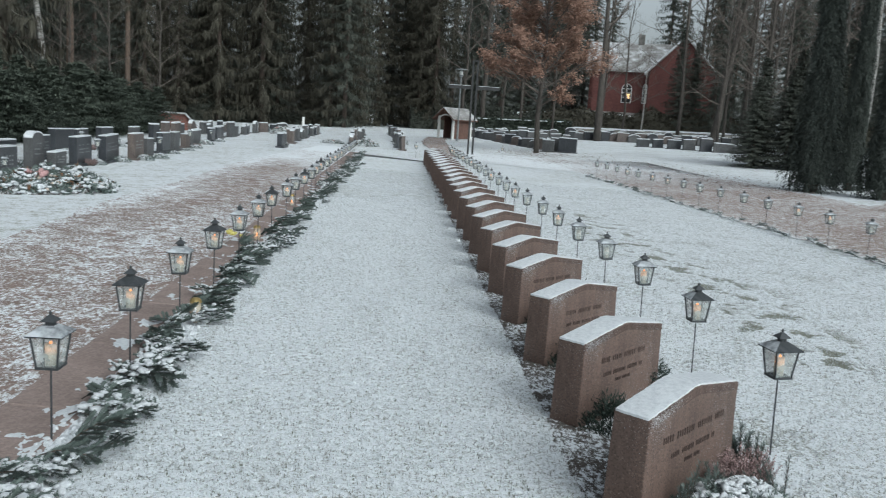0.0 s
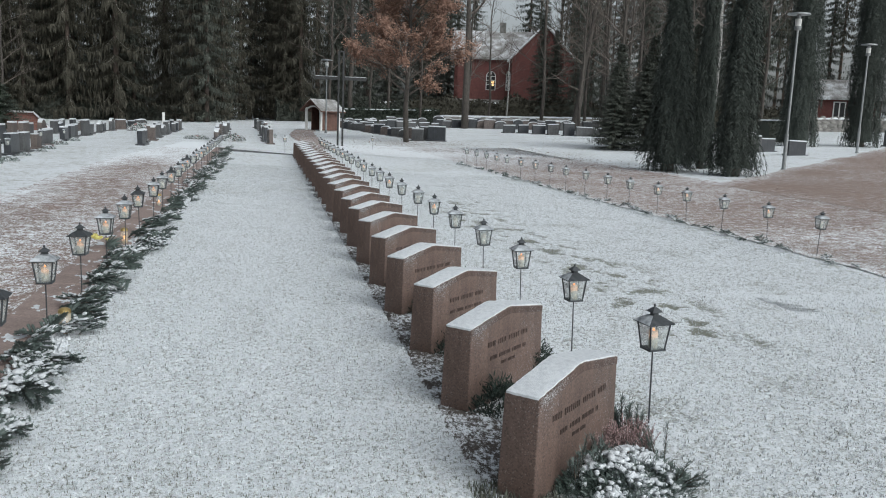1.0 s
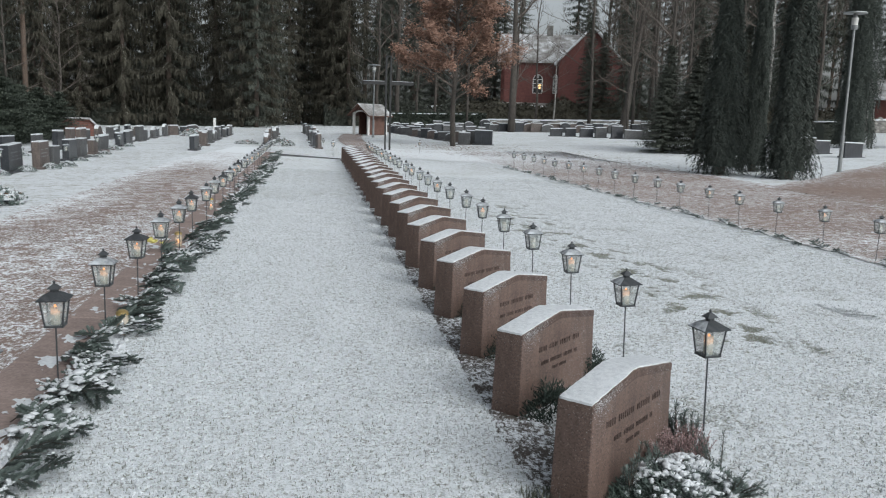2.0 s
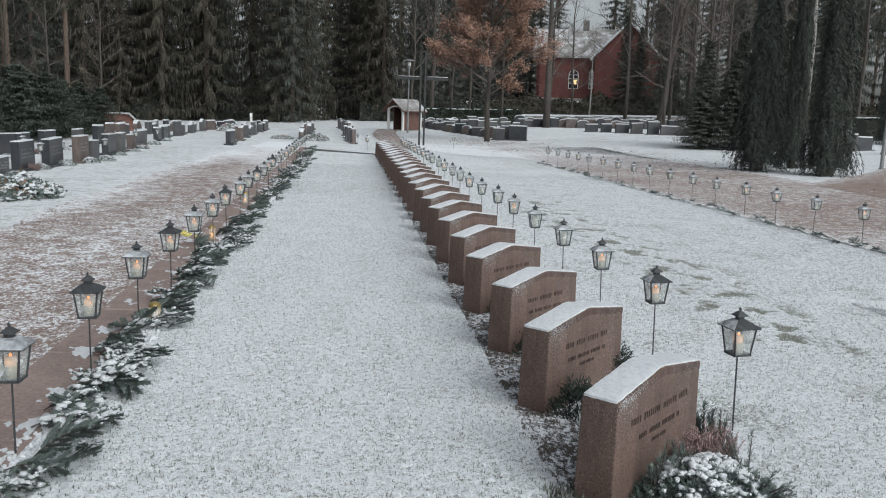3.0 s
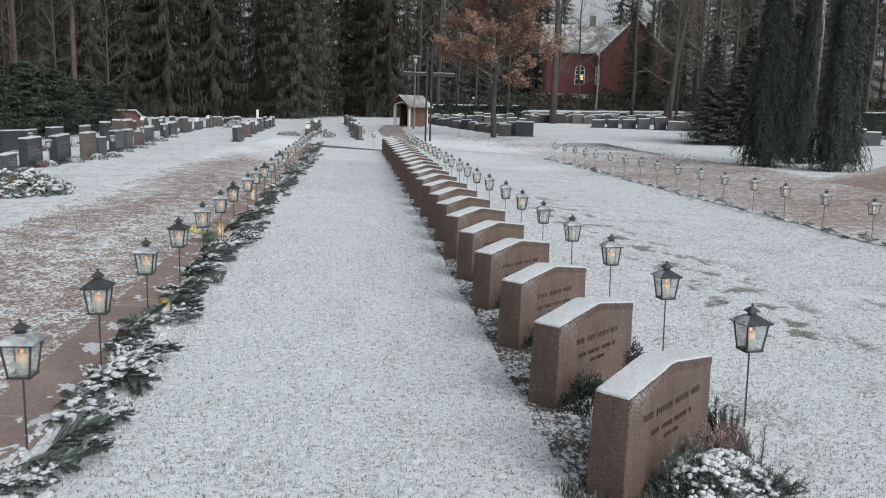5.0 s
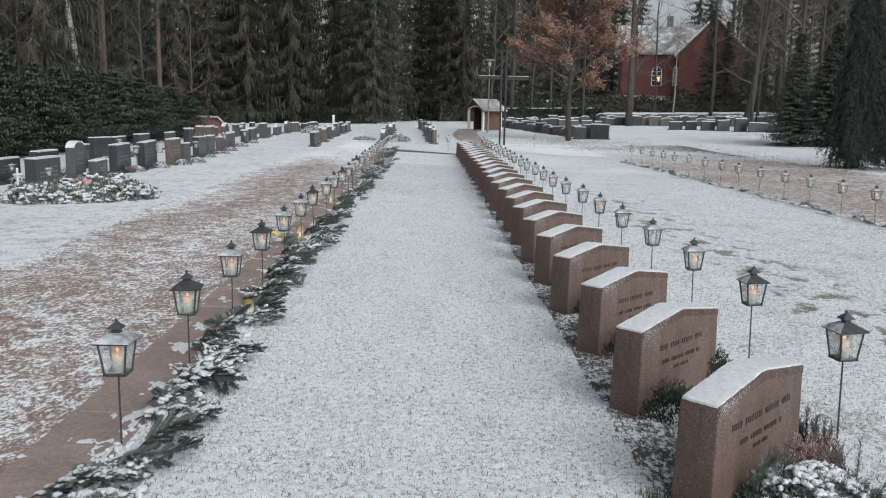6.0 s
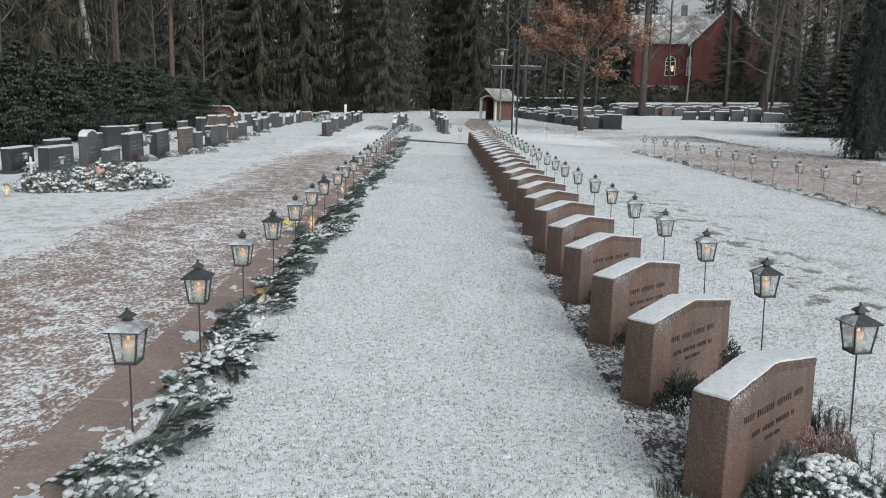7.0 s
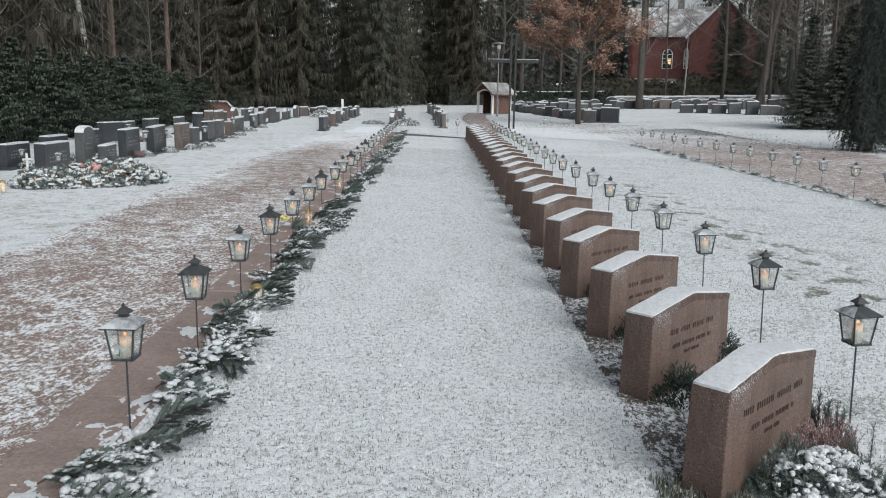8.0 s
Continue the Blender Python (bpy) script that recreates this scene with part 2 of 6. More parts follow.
M_BRICK = brickwork("red_brick", (0.13, 0.055, 0.042), (0.17, 0.07, 0.054), (0.15, 0.12, 0.11), 3.0)
M_ROOF = mottled("snow_dusted_roofing", [(0.32, (0.16, 0.15, 0.14)), (0.5, (0.30, 0.295, 0.29)), (0.72, (0.66, 0.68, 0.71))], 1.1, 0.85, detail=8.0, fine=0.5, fine_scale=9.0)
M_WHITE = mottled("white_paint", [(0.3, (0.62, 0.62, 0.60)), (0.7, (0.75, 0.75, 0.73))], 3.0, 0.6)
M_WOOD = mottled("brown_stained_boards", [(0.3, (0.085, 0.046, 0.035)), (0.7, (0.15, 0.082, 0.063))], 5.0, 0.8)
M_FIELD = mottled("field_stone", [(0.3, (0.12, 0.115, 0.11)), (0.7, (0.28, 0.27, 0.25))], 2.5, 0.9, vary=0.6, fine=0.4)
M_PANE = mottled("dark_window_pane", [(0.3, (0.02, 0.022, 0.025)), (0.7, (0.05, 0.05, 0.05))], 2.0, 0.12)
M_LIT = glowing("lit_room", (1.0, 0.62, 0.25), 1.3, (0.6, 0.4, 0.2))
M_GOLD = mottled("gold_lid", [(0.3, (0.30, 0.22, 0.09)), (0.7, (0.45, 0.34, 0.14))], 30.0, 0.4, 0.6)
M_COLDWAX = mottled("unlit_wax", [(0.3, (0.50, 0.48, 0.42)), (0.7, (0.62, 0.60, 0.53))], 20.0, 0.5)
M_LITTER = foliage("fallen_leaves", (0.09, 0.05, 0.03), (0.22, 0.13, 0.08))
M_PINK = foliage("pink_heather", (0.22, 0.145, 0.142), (0.44, 0.32, 0.315))
M_ROSE = foliage("pink_roses", (0.30, 0.14, 0.14), (0.46, 0.29, 0.285), 0.35)
M_CREAM = foliage("cream_flowers", (0.40, 0.33, 0.27), (0.66, 0.60, 0.53), 0.45)
M_YELLOW = foliage("yellow_flowers", (0.55, 0.48, 0.10), (0.75, 0.70, 0.32))
M_GRASS = foliage("turf_blades", (0.06, 0.066, 0.052), (0.17, 0.178, 0.145))
M_FROST = foliage("snowy_blades", (0.45, 0.475, 0.495), (0.57, 0.595, 0.615))
M_AMBER = glass("amber_glass", (0.82, 0.72, 0.55), 0.15)


# ---- shape helper ----
class Shape:
    """Collects points and faces of one mesh."""

    def __init__(self):
        self.v, self.f = [], []

    def poly(self, pts):
        n = len(self.v)
        self.v += [tuple(p) for p in pts]
        self.f.append(tuple(range(n, n + len(pts))))

    def box(self, c, s, m=None):
        n = len(self.v)
        for dz in (-0.5, 0.5):
            for dx, dy in ((-0.5, -0.5), (0.5, -0.5), (0.5, 0.5), (-0.5, 0.5)):
                p = Vector((c[0] + dx * s[0], c[1] + dy * s[1], c[2] + dz * s[2]))
                self.v.append(tuple(m @ p if m else p))
        for q in ((3, 2, 1, 0), (4, 5, 6, 7), (0, 1, 5, 4), (1, 2, 6, 5), (2, 3, 7, 6), (3, 0, 4, 7)):
            self.f.append(tuple(n + i for i in q))
        return self

    def frustum(self, sides, r0, r1, z0, z1, turn=0.0, c=(0, 0), sq=1.0):
        n = len(self.v)
        for r, z in ((r0, z0), (r1, z1)):
            for i in range(sides):
                a = turn + 2 * math.pi * i / sides
                self.v.append((c[0] + r * math.cos(a), c[1] + r * math.sin(a) * sq, z))
        for i in range(sides):
            j = (i + 1) % sides
            self.f.append((n + i, n + j, n + sides + j, n + sides + i))
        self.f.append(tuple(n + i for i in reversed(range(sides))))
        self.f.append(tuple(n + sides + i for i in range(sides)))
        return self

    def tube(self, pts, radii, sides=6):
        n = len(self.v)
        pts = [Vector(p) for p in pts]
        for k, p in enumerate(pts):
            d = (pts[min(k + 1, len(pts) - 1)] - pts[max(k - 1, 0)]).normalized()
            up = Vector((0, 0, 1)) if abs(d.z) < 0.9 else Vector((1, 0, 0))
            u = d.cross(up).normalized()
            w = d.cross(u)
            for i in range(sides):
                a = 2 * math.pi * i / sides
                self.v.append(tuple(p + radii[k] * (math.cos(a) * u + math.sin(a) * w)))
        for k in range(len(pts) - 1):
            for i in range(sides):
                j = (i + 1) % sides
                self.f.append((n + k * sides + i, n + k * sides + j, n + (k + 1) * sides + j, n + (k + 1) * sides + i))
        self.f.append(tuple(n + i for i in reversed(range(sides))))
        self.f.append(tuple(n + (len(pts) - 1) * sides + i for i in range(sides)))
        return self

    def extrude(self, outline, d, origin=(0, 0, 0), u=(1, 0, 0), w=(0, 0, 1), v=(0, 1, 0)):
        """A flat outline in the plane of u and w, made d thick along v."""
        n, k = len(self.v), len(outline)
        o, u, w, v = Vector(origin), Vector(u), Vector(w), Vector(v)
        for e in (0, d):
            self.v += [tuple(o + a * u + b * w + e * v) for a, b in outline]
        self.f.append(tuple(n + i for i in range(k)))
        self.f.append(tuple(n + k + i for i in reversed(range(k))))
        for i in range(k):
            j = (i + 1) % k
            self.f.append((n + j, n + i, n + k + i, n + k + j))
        return self

    def blob(self, c, r, rng, rows=4, cols=7, rough=0.25):
        """An uneven lump."""
        n = len(self.v)
        self.v.append((c[0], c[1], c[2] - r[2]))
        for i in range(1, rows):
            t = math.pi * i / rows
            for j in range(cols):
                a = 2 * math.pi * (j + 0.5 * (i % 2)) / cols
                k = 1 + rough * (rng.random() * 2 - 1)
                self.v.append((c[0] + r[0] * k * math.sin(t) * math.cos(a), c[1] + r[1] * k * math.sin(t) * math.sin(a), c[2] - r[2] * k * math.cos(t)))
        self.v.append((c[0], c[1], c[2] + r[2]))
        top = len(self.v) - 1
        for j in range(cols):
            q = (j + 1) % cols
            self.f.append((n, n + 1 + q, n + 1 + j))
            self.f.append((top, n + 1 + (rows - 2) * cols + j, n + 1 + (rows - 2) * cols + q))
            for i in range(rows - 2):
                a, b = n + 1 + i * cols, n + 1 + (i + 1) * cols
                self.f.append((a + j, a + q, b + q, b + j))
        return self

    def blade(self, p, d, width, side):
        """One pointed needle, leaf or twig from p along d."""
        n = len(self.v)
        p, d, s = Vector(p), Vector(d), Vector(side) * (width * 0.5)
        self.v += [tuple(p), tuple(p + 0.45 * d + s), tuple(p + d), tuple(p + 0.45 * d - s)]
        self.f.append((n, n + 1, n + 2, n + 3))

    def data(self, name, mat, smooth=False):
        me = bpy.data.meshes.new(name)
        me.from_pydata(self.v, [], self.f)
        me.materials.append(mat)
        if smooth:
            me.polygons.foreach_set("use_smooth", [True] * len(me.polygons))
        me.update()
        return me

    def part(self, name, mat, parent, label="", smooth=False):
        ob = new(name, self.data(name, mat, smooth))
        ob.parent = parent
        return tagged(ob, label)

    def thing(self, name, mat, label, category, group="", kind="", smooth=False):
        return tagged(new(name, self.data(name, mat, smooth)), label, category, group, kind)


def bevelled(ob, width, segments=2):
    bm = bmesh.new()
    bm.from_mesh(ob.data)
    bmesh.ops.recalc_face_normals(bm, faces=bm.faces)
    bmesh.ops.bevel(bm, geom=bm.edges[:], offset=width, segments=segments, affect="EDGES", profile=0.6)
    bm.to_mesh(ob.data)
    bm.free()
    return ob


def empty(name, label, category, group=""):
    return tagged(new(name), label, category, group)


def ease(a, b, v):
    v = min(max((v - a) / (b - a), 0), 1)
    return v * v * (3 - 2 * v)


# ---- lie of the land: it falls gently past the stones and rises to the church ----
KNOTS = ((-60, -0.85), (-12, 0.03), (-7, 0.085), (-3.5, 0.09), (-1.4, 0.04), (0, -0.012), (1.87, -0.085), (2.5, -0.075), (3.5, -0.115), (5.5, -0.175), (8, -0.174), (14, -0.048), (30, 0.40), (60, 1.03), (120, 1.1))


def across(x):
    for (a, p), (b, q) in zip(KNOTS, KNOTS[1:]):
        if x < b or b == 120:
            return p + (q - p) * (min(max(x, -60), 120) - a) / (b - a)


def land(x, y):
    far = 0.021 * (min(max(x, -60), 60) - 0.57) * ease(30, 62, y)
    return across(x) * (1 - ease(30, 62, y)) + far + 0.25 * ease(50, 75, y) + 2.2 * ease(74, 94, y) * ease(4, 16, x)


def sheet(name, mat, label, xs, ys, lift=0.0, edge=None, kind="structure", category="ground", cover=None, relief=None, sunk_rim=False):
    """A strip of ground that follows the land; edge(i, x, y) moves its border points, cover(x, y) is the snow on it."""
    s = Shape()
    snow_cover = []
    for y in ys:
        for i, x in enumerate(xs):
            px, py = edge(i, x, y) if edge else (x, y)
            c = cover(px, py, x, y) if cover else 0.0
            snow_cover.append(c)
            rim = 0.03 if sunk_rim and (x in (xs[0], xs[-1]) or y in (ys[0], ys[-1])) else 0.0
            s.v.append((px, py, land(px, py) + lift - rim + (relief(c, px, py, x) if relief else 0.0)))
    k = len(xs)
    for j in range(len(ys) - 1):
        for i in range(k - 1):
            s.f.append((j * k + i, j * k + i + 1, (j + 1) * k + i + 1, (j + 1) * k + i))
    ob = s.thing(name, mat, label, category, kind=kind, smooth=True)
    if cover:
        ob.data.attributes.new("snow_cover", "FLOAT", "POINT").data.foreach_set("value", snow_cover)
    return ob


def steps(a, b, d):
    n = max(1, round((b - a) / d))
    return [a + (b - a) * i / n for i in range(n + 1)]


def ragged(x, y, size):
    return size * (noise.noise((x * 1.3, y * 1.7, 0.3)) + 0.6 * noise.noise((x * 5, y * 6, 4.0)))


far_x = [-900, -400, -200, -120, -80, -60, -40, -30, -24, -20, -16]
near_x = steps(-14, 30, 0.5)
sheet("ground", M_LAWN, "snow-dusted lawn of a churchyard in early winter", far_x + near_x + [34, 40, 48, 60, 80, 120, 200, 400, 900],
      [-600, -200, -80, -40, -20, -12] + steps(-8, 48, 0.5) + steps(50, 96, 2) + [100, 110, 130, 160, 220, 400, 900])


def left_edge(i, x, y):
    if i == 0:
        x += ragged(3, y, 0.10) + 0.05 * noise.noise((y * 17, 1.0, 0.0))
    return -1.06 + (x + 1.06) * (1 + 0.08 * ease(7, 12, y) - 0.35 * ease(20, 34, y)), y


def left_cover(px, py, x, y):
    """More snow towards the lawn and at the far end, less where people walk."""
    return 0.05 * (1 - ease(-2.94, -2.68, px)) * (0.6 + noise.noise((px * 3, py * 3, 5.0))) + 0.03 * noise.noise((px * 0.8, py * 0.35, 1.0)) - 0.01 * (1 - ease(0.0, 0.35, abs(px + 2.1))) + 0.01 * ease(6, 10, py) + 0.06 * ease(18, 26, py) + 0.45 * ease(28, 33, py)


sheet("gravel_path", M_PATH, "reddish gravel path streaked with thin snow beside the graves", [-2.94, -2.84, -2.74, -2.6, -2.4, -2.2, -2.0, -1.8, -1.6, -1.42, -1.28, -1.16, -1.06], steps(-4, 33, 0.1), 0.012, left_edge, category="path", cover=left_cover)


def road_edge(i, x, y):
    if i < 5:
        x -= 0.62 + 0.0277 * (min(y, 30) - 9.47)
    if i == 0:
        x += ragged(7, y, 0.10) - 4.0 * ease(29.5, 32.5, y)
    if i == 16:
        x += ragged(2, y, 0.25) - 3.6 * ease(27, 40, y)
    return x, y


def road_cover(px, py, x, y):
    rim = max(ease(8.45, 8.0, x), ease(12.0, 12.6, x))
    return 0.045 * rim + 0.03 * noise.noise((px * 0.5, py * 0.5, 5.0)) + 0.01 + 0.05 * ease(24, 34, py)


sheet("gravel_road", M_ROAD, "wide reddish gravel road lightly dusted with snow", [8.05, 8.12, 8.2, 8.35, 8.6] + [8.6 + 0.3 * k for k in range(1, 11)] + [12.1, 12.5], steps(-8, 38.5, 0.15), 0.010, road_edge, category="road", cover=road_cover)


def side_road():
    s = Shape()
    snow_cover = []
    xs = steps(12.0, 70, 0.5)
    k = 60
    for x in xs:
        top = 19.9 + 0.93 * (x - 12.0) + ragged(x, 1, 0.35) + ragged(3 * x, 5, 0.12)
        for j in range(k + 1):
            y = -8 + (top + 8) * j / k
            s.v.append((x, y, land(x, y) + 0.016))
            snow_cover.append(0.03 * noise.noise((x * 0.4, y * 0.4, 8.0)) - 0.02 + 0.05 * ease(top - 1.2, top, y))
    for i in range(len(xs) - 1):
        for j in range(k):
            a = i * (k + 1) + j
            s.f.append((a, a + k + 1, a + k + 2, a + 1))
    ob = s.thing("gravel_road", M_ROAD, "bare reddish gravel crossing with thin snow at its edges", "road", kind="structure", smooth=True)
    ob.data.attributes.new("snow_cover", "FLOAT", "POINT").data.foreach_set("value", snow_cover)


side_road()


def bed_edge(i, x, y):
    wave = 0.05 * math.sin((y - 2.86) / 1.0466 * 2 * math.pi) + ragged(1, y, 0.07) + 0.035 * noise.noise((y * 19, 3.0, 0.0))
    if i == 0:
        x += 0.8 * wave
    if i == 7:
        x += wave
    return x, y


def bed_cover(px, py, x, y):
    return -0.005 + 0.06 * noise.noise((px * 9, py * 9, 2.0))


def bed_relief(c, px, py, x):
    return 0.016 * noise.noise((px * 45, py * 45, 1.0)) - 0.004 - (0.03 if x < 1.47 or x > 1.80 else 0.0)


sheet("soil_bed", M_MULCH, "dark soil bed with snow specks between the memorial stones", [1.46, 1.49, 1.54, 1.60, 1.65, 1.70, 1.74, 1.81], steps(3.02, 27.9, 0.03), 0.027, bed_edge, category="flower bed", cover=bed_cover, relief=bed_relief)


def clump_cover(px, py, x, y):
    n = 0.55 * noise.noise((px * 30, py * 30, 0.0)) + 0.45 * noise.noise((px * 92, py * 92, 3.0)) + 0.12 * noise.noise((px * 3.1, py * 3.1, 6.0))
    return 0.455 + 0.58 * n


def trail_cover(px, py, x, y):
    """The lawn behind the stones, with scuffed footprints across it."""
    c = clump_cover(px, py, x, y)
    way = 3.95 + 0.14 * math.sin(py * 0.9)
    near_way = ease(0.75, 0.15, abs(px - way)) * ease(5.0, 5.8, py) * ease(17, 13, py)
    prints = ease(0.10, 0.45, noise.noise((px * 4.2, py * 3.4, 9.0)) + 0.5 * noise.noise((px * 13, py * 13, 5.0)))
    old = ease(0.15, 0.6, noise.noise((px * 1.7, py * 1.7, 4.0)) + 0.7 * noise.noise((px * 8, py * 8, 1.0))) * 0.16
    worn = c - 0.02 - 0.60 * near_way * prints - old * ease(1.0, 0.0, 0.4 * noise.noise((px * 0.4, py * 0.4, 2.0)) + 0.4)
    outer = (x > 5.1 and 7.0 < y < 7.2) or (5.15 < x < 5.21 and y < 7.4)
    return max(worn, 0.5) if outer else worn


def soft_rim(i, x, y):
    """The outer borders of the scuffed lawn run out gently into the ground."""
    return x + (0.5 if 5.19 < x < 5.21 else 0.0), y - (0.6 if x > 5.15 and 7.04 < y < 7.06 else 0.0)


def far_rim(i, x, y):
    """The second stretch of the scuffed lawn starts unevenly beyond the first."""
    return x, y - (0.6 if x > 5.15 and 7.04 < y < 7.06 else 0.0)


def clump_relief(c, px, py, x):
    return 0.021 * min(max(c, -0.2), 1.1)


sheet("lawn", M_CLUMP, "short turf covered with clumps of thin snow", steps(-0.72, 1.525, 0.012), steps(1.7, 6.47, 0.0135), 0.006, category="lawn", cover=clump_cover, relief=clump_relief, sunk_rim=True)
sheet("lawn", M_CLUMP, "short turf covered with clumps of thin snow", steps(-0.72, 1.525, 0.020), steps(6.33, 14.0, 0.024), 0.006, category="lawn", cover=clump_cover, relief=clump_relief, sunk_rim=True)
sheet("lawn", M_CLUMP, "snowy lawn scuffed by old footprints", steps(1.76, 5.2, 0.019), steps(1.9, 7.32, 0.019), 0.006, soft_rim, category="lawn", cover=trail_cover, relief=clump_relief, sunk_rim=True)
sheet("lawn", M_CLUMP, "snowy lawn scuffed by old footprints", steps(2.0, 7.0, 0.034), steps(7.05, 19.5, 0.04), 0.006, far_rim, category="lawn", cover=trail_cover, relief=clump_relief, sunk_rim=True)


def trodden_path():
    """A narrow reddish way that leads up to the shelter."""
    s = Shape()
    n = 50
    for k in range(n + 1):
        t = k / n
        y = 33 + 23.5 * t
        x = 3.3 - 0.9 * math.sin(t * 2.6) + 0.35 * t
        for e in (-1, 1):
            px = x + e * (0.75 - 0.1 * t) + ragged(x + e, y, 0.12)
            s.v.append((px, y, land(px, y) + 0.02))
    for k in range(n):
        s.f.append((2 * k, 2 * k + 1, 2 * k + 3, 2 * k + 2))
    s.thing("sand_path", M_ROAD, "narrow reddish sand path leading to the shelter", "path", kind="structure", smooth=True)


trodden_path()

# border slabs between the gravel and the lanterns, on a bed of dark sand
sheet("sand_bed", M_SAND, "dark sand in the joints between border slabs", [-1.06, -0.88, -0.70], steps(-1.5, 29.5, 0.5), 0.010, category="paving")
border = tagged(new("border"), "reddish flat border slabs along the lantern row", "paving", kind="structure")
slab_mesh = None
for k in range(30):
    y0 = -1.42 + 1.04 * k
    if slab_mesh is None:
        slab = bevelled(Shape().box((0, 0, 0), (0.36, 1.026, 0.06)).part("slab", M_SLAB, border), 0.006, 1)
        slab_mesh = slab.data
    else:
        slab = new("slab", slab_mesh)
        slab.parent = border
    slab.matrix_basis = pose(-0.88, y0 + 0.52, land(-0.88, y0 + 0.52) - 0.008, 0, 2.1, 0)

# edging stone across the end of the grave field
edging = Shape().box((0, 0, 0), (2.5, 0.10, 0.10)).thing("edging_stone", M_GREY, "low dark edging across the end of the snowy lawn", "edging", kind="structure")
edging.matrix_basis = pose(0.45, 28.2, land(0.45, 28.2) + 0.0, 0, 3.3, 1.5)


# ---- memorial stones ----
STONES, STEP = 24, 1.0466
ROW_X, ROW_Y, ROW_DRIFT = 1.868, 3.367, -0.0026


def memorial_stone(seed):
    th = empty("memorial_stone", "red granite memorial stone with a gabled top capped with snow", "gravestone", "row of memorial stones")
    w, d = 0.83, 0.156
    outline = [(-w / 2, -0.12), (w / 2, -0.12), (w / 2 - 0.008, 0.438), (0.02, 0.495), (-0.02, 0.495), (-w / 2 + 0.008, 0.438)]
    body = Shape().extrude(outline, d, (0, -d / 2, 0)).part("stone", M_STONE, th, "rough red granite block")
    for v in body.data.vertices:          # the block widens towards its foot
        if v.co.z < 0:
            v.co.x *= 1.02
            v.co.y *= 1.10
    bevelled(body, 0.006, 2)
    snow = Shape()
    rng = random.Random(seed)
    nu, nv = 34, 9
    for i in range(nu + 1):
        for j in range(nv + 1):
            x = (i / nu - 0.5) * (w - 0.014)
            y = (j / nv - 0.5) * (d - 0.008)
            rim = i in (0, nu) or j in (0, nv)
            if rim:
                x *= 1.004 - 0.010 * rng.random()
                y *= 1.02 - 0.05 * rng.random()
            base = 0.438 + 0.057 * min(1.0, (w / 2 - 0.008 - abs(x)) / (w / 2 - 0.028))
            lump = noise.noise((x * 22 + seed, y * 22, 1.0)) + 0.6 * noise.noise((x * 60, y * 60, seed))
            snow.v.append((x, y, base + (0.007 if rim else 0.0095 + 0.0022 * lump)))
    for i in range(nu):
        for j in range(nv):
            p = i * (nv + 1) + j
            snow.f.append((p, p + nv + 1, p + nv + 2, p + 1))
    ring = [i * (nv + 1) for i in range(nu + 1)] + [nu * (nv + 1) + j for j in range(1, nv + 1)] + [i * (nv + 1) + nv for i in range(nu - 1, -1, -1)] + [j for j in range(nv - 1, 0, -1)]
    first = len(snow.v)
    snow.v += [snow.v[r] for r in ring] + [(snow.v[r][0], snow.v[r][1], snow.v[r][2] - 0.010) for r in ring]
    for q in range(len(ring)):
        t = (q + 1) % len(ring)
        snow.f.append((first + q, first + len(ring) + q, first + len(ring) + t, first + t))
    e = w / 2 - 0.011
    band = [(-e, 0.436), (-0.02, 0.491), (0.02, 0.491), (e, 0.436), (e, 0.402), (0.02, 0.457), (-0.02, 0.457), (-e, 0.402)]
    Shape().extrude(band, 0.004, (0, -d / 2 - 0.003, 0)).part("top_band", M_ROUGH, th, "rough-hewn darker band under the top edge")
    snow.part("snow_cap", M_SNOW, th, "even layer of granular snow", True)
    return th


def lettering(th, rng, lines):
    """Worn lettering: thin dark strokes in word-like runs for each line."""
    for z, half, size in lines:
        x, left = -half, rng.randint(4, 7)
        while x < half:
            wd = size * rng.uniform(0.12, 0.20)
            Shape().box((x + wd / 2, -0.0795 - 0.012 * (0.42 - z), z + rng.uniform(-0.001, 0.001)), (wd, 0.006, size * rng.uniform(0.82, 1.0))).part("engraved_mark", M_INK, th)
            left -= 1
            x += wd + size * rng.uniform(0.36, 0.58) + (size * 0.8 if left == 0 else 0)
            left = rng.randint(5, 9) if left == 0 else left


for k in range(STONES):
    th = memorial_stone(k)
    rng = random.Random(100 + k)
    lettering(th, rng, ((0.325, 0.28 if k == 0 else rng.uniform(0.20, 0.25), 0.030), (0.247, 0.20, 0.024), (0.200, 0.075, 0.019)))
    x, y = ROW_X + ROW_DRIFT * k + (rng.uniform(-0.012, 0.012) if k > 3 else (0.006, -0.010, 0.004, -0.012)[k]), ROW_Y + STEP * k + (rng.uniform(-0.015, 0.015) if k > 3 else 0)
    wobble = 0.0 if k < 3 else 1.0
    th.matrix_basis = pose(x, y, land(x, y) + 0.018, wobble * rng.uniform(-0.5, 0.5), 0.5 + wobble * rng.uniform(-0.4, 0.4), 45.3 + wobble * rng.uniform(-0.8, 0.8))


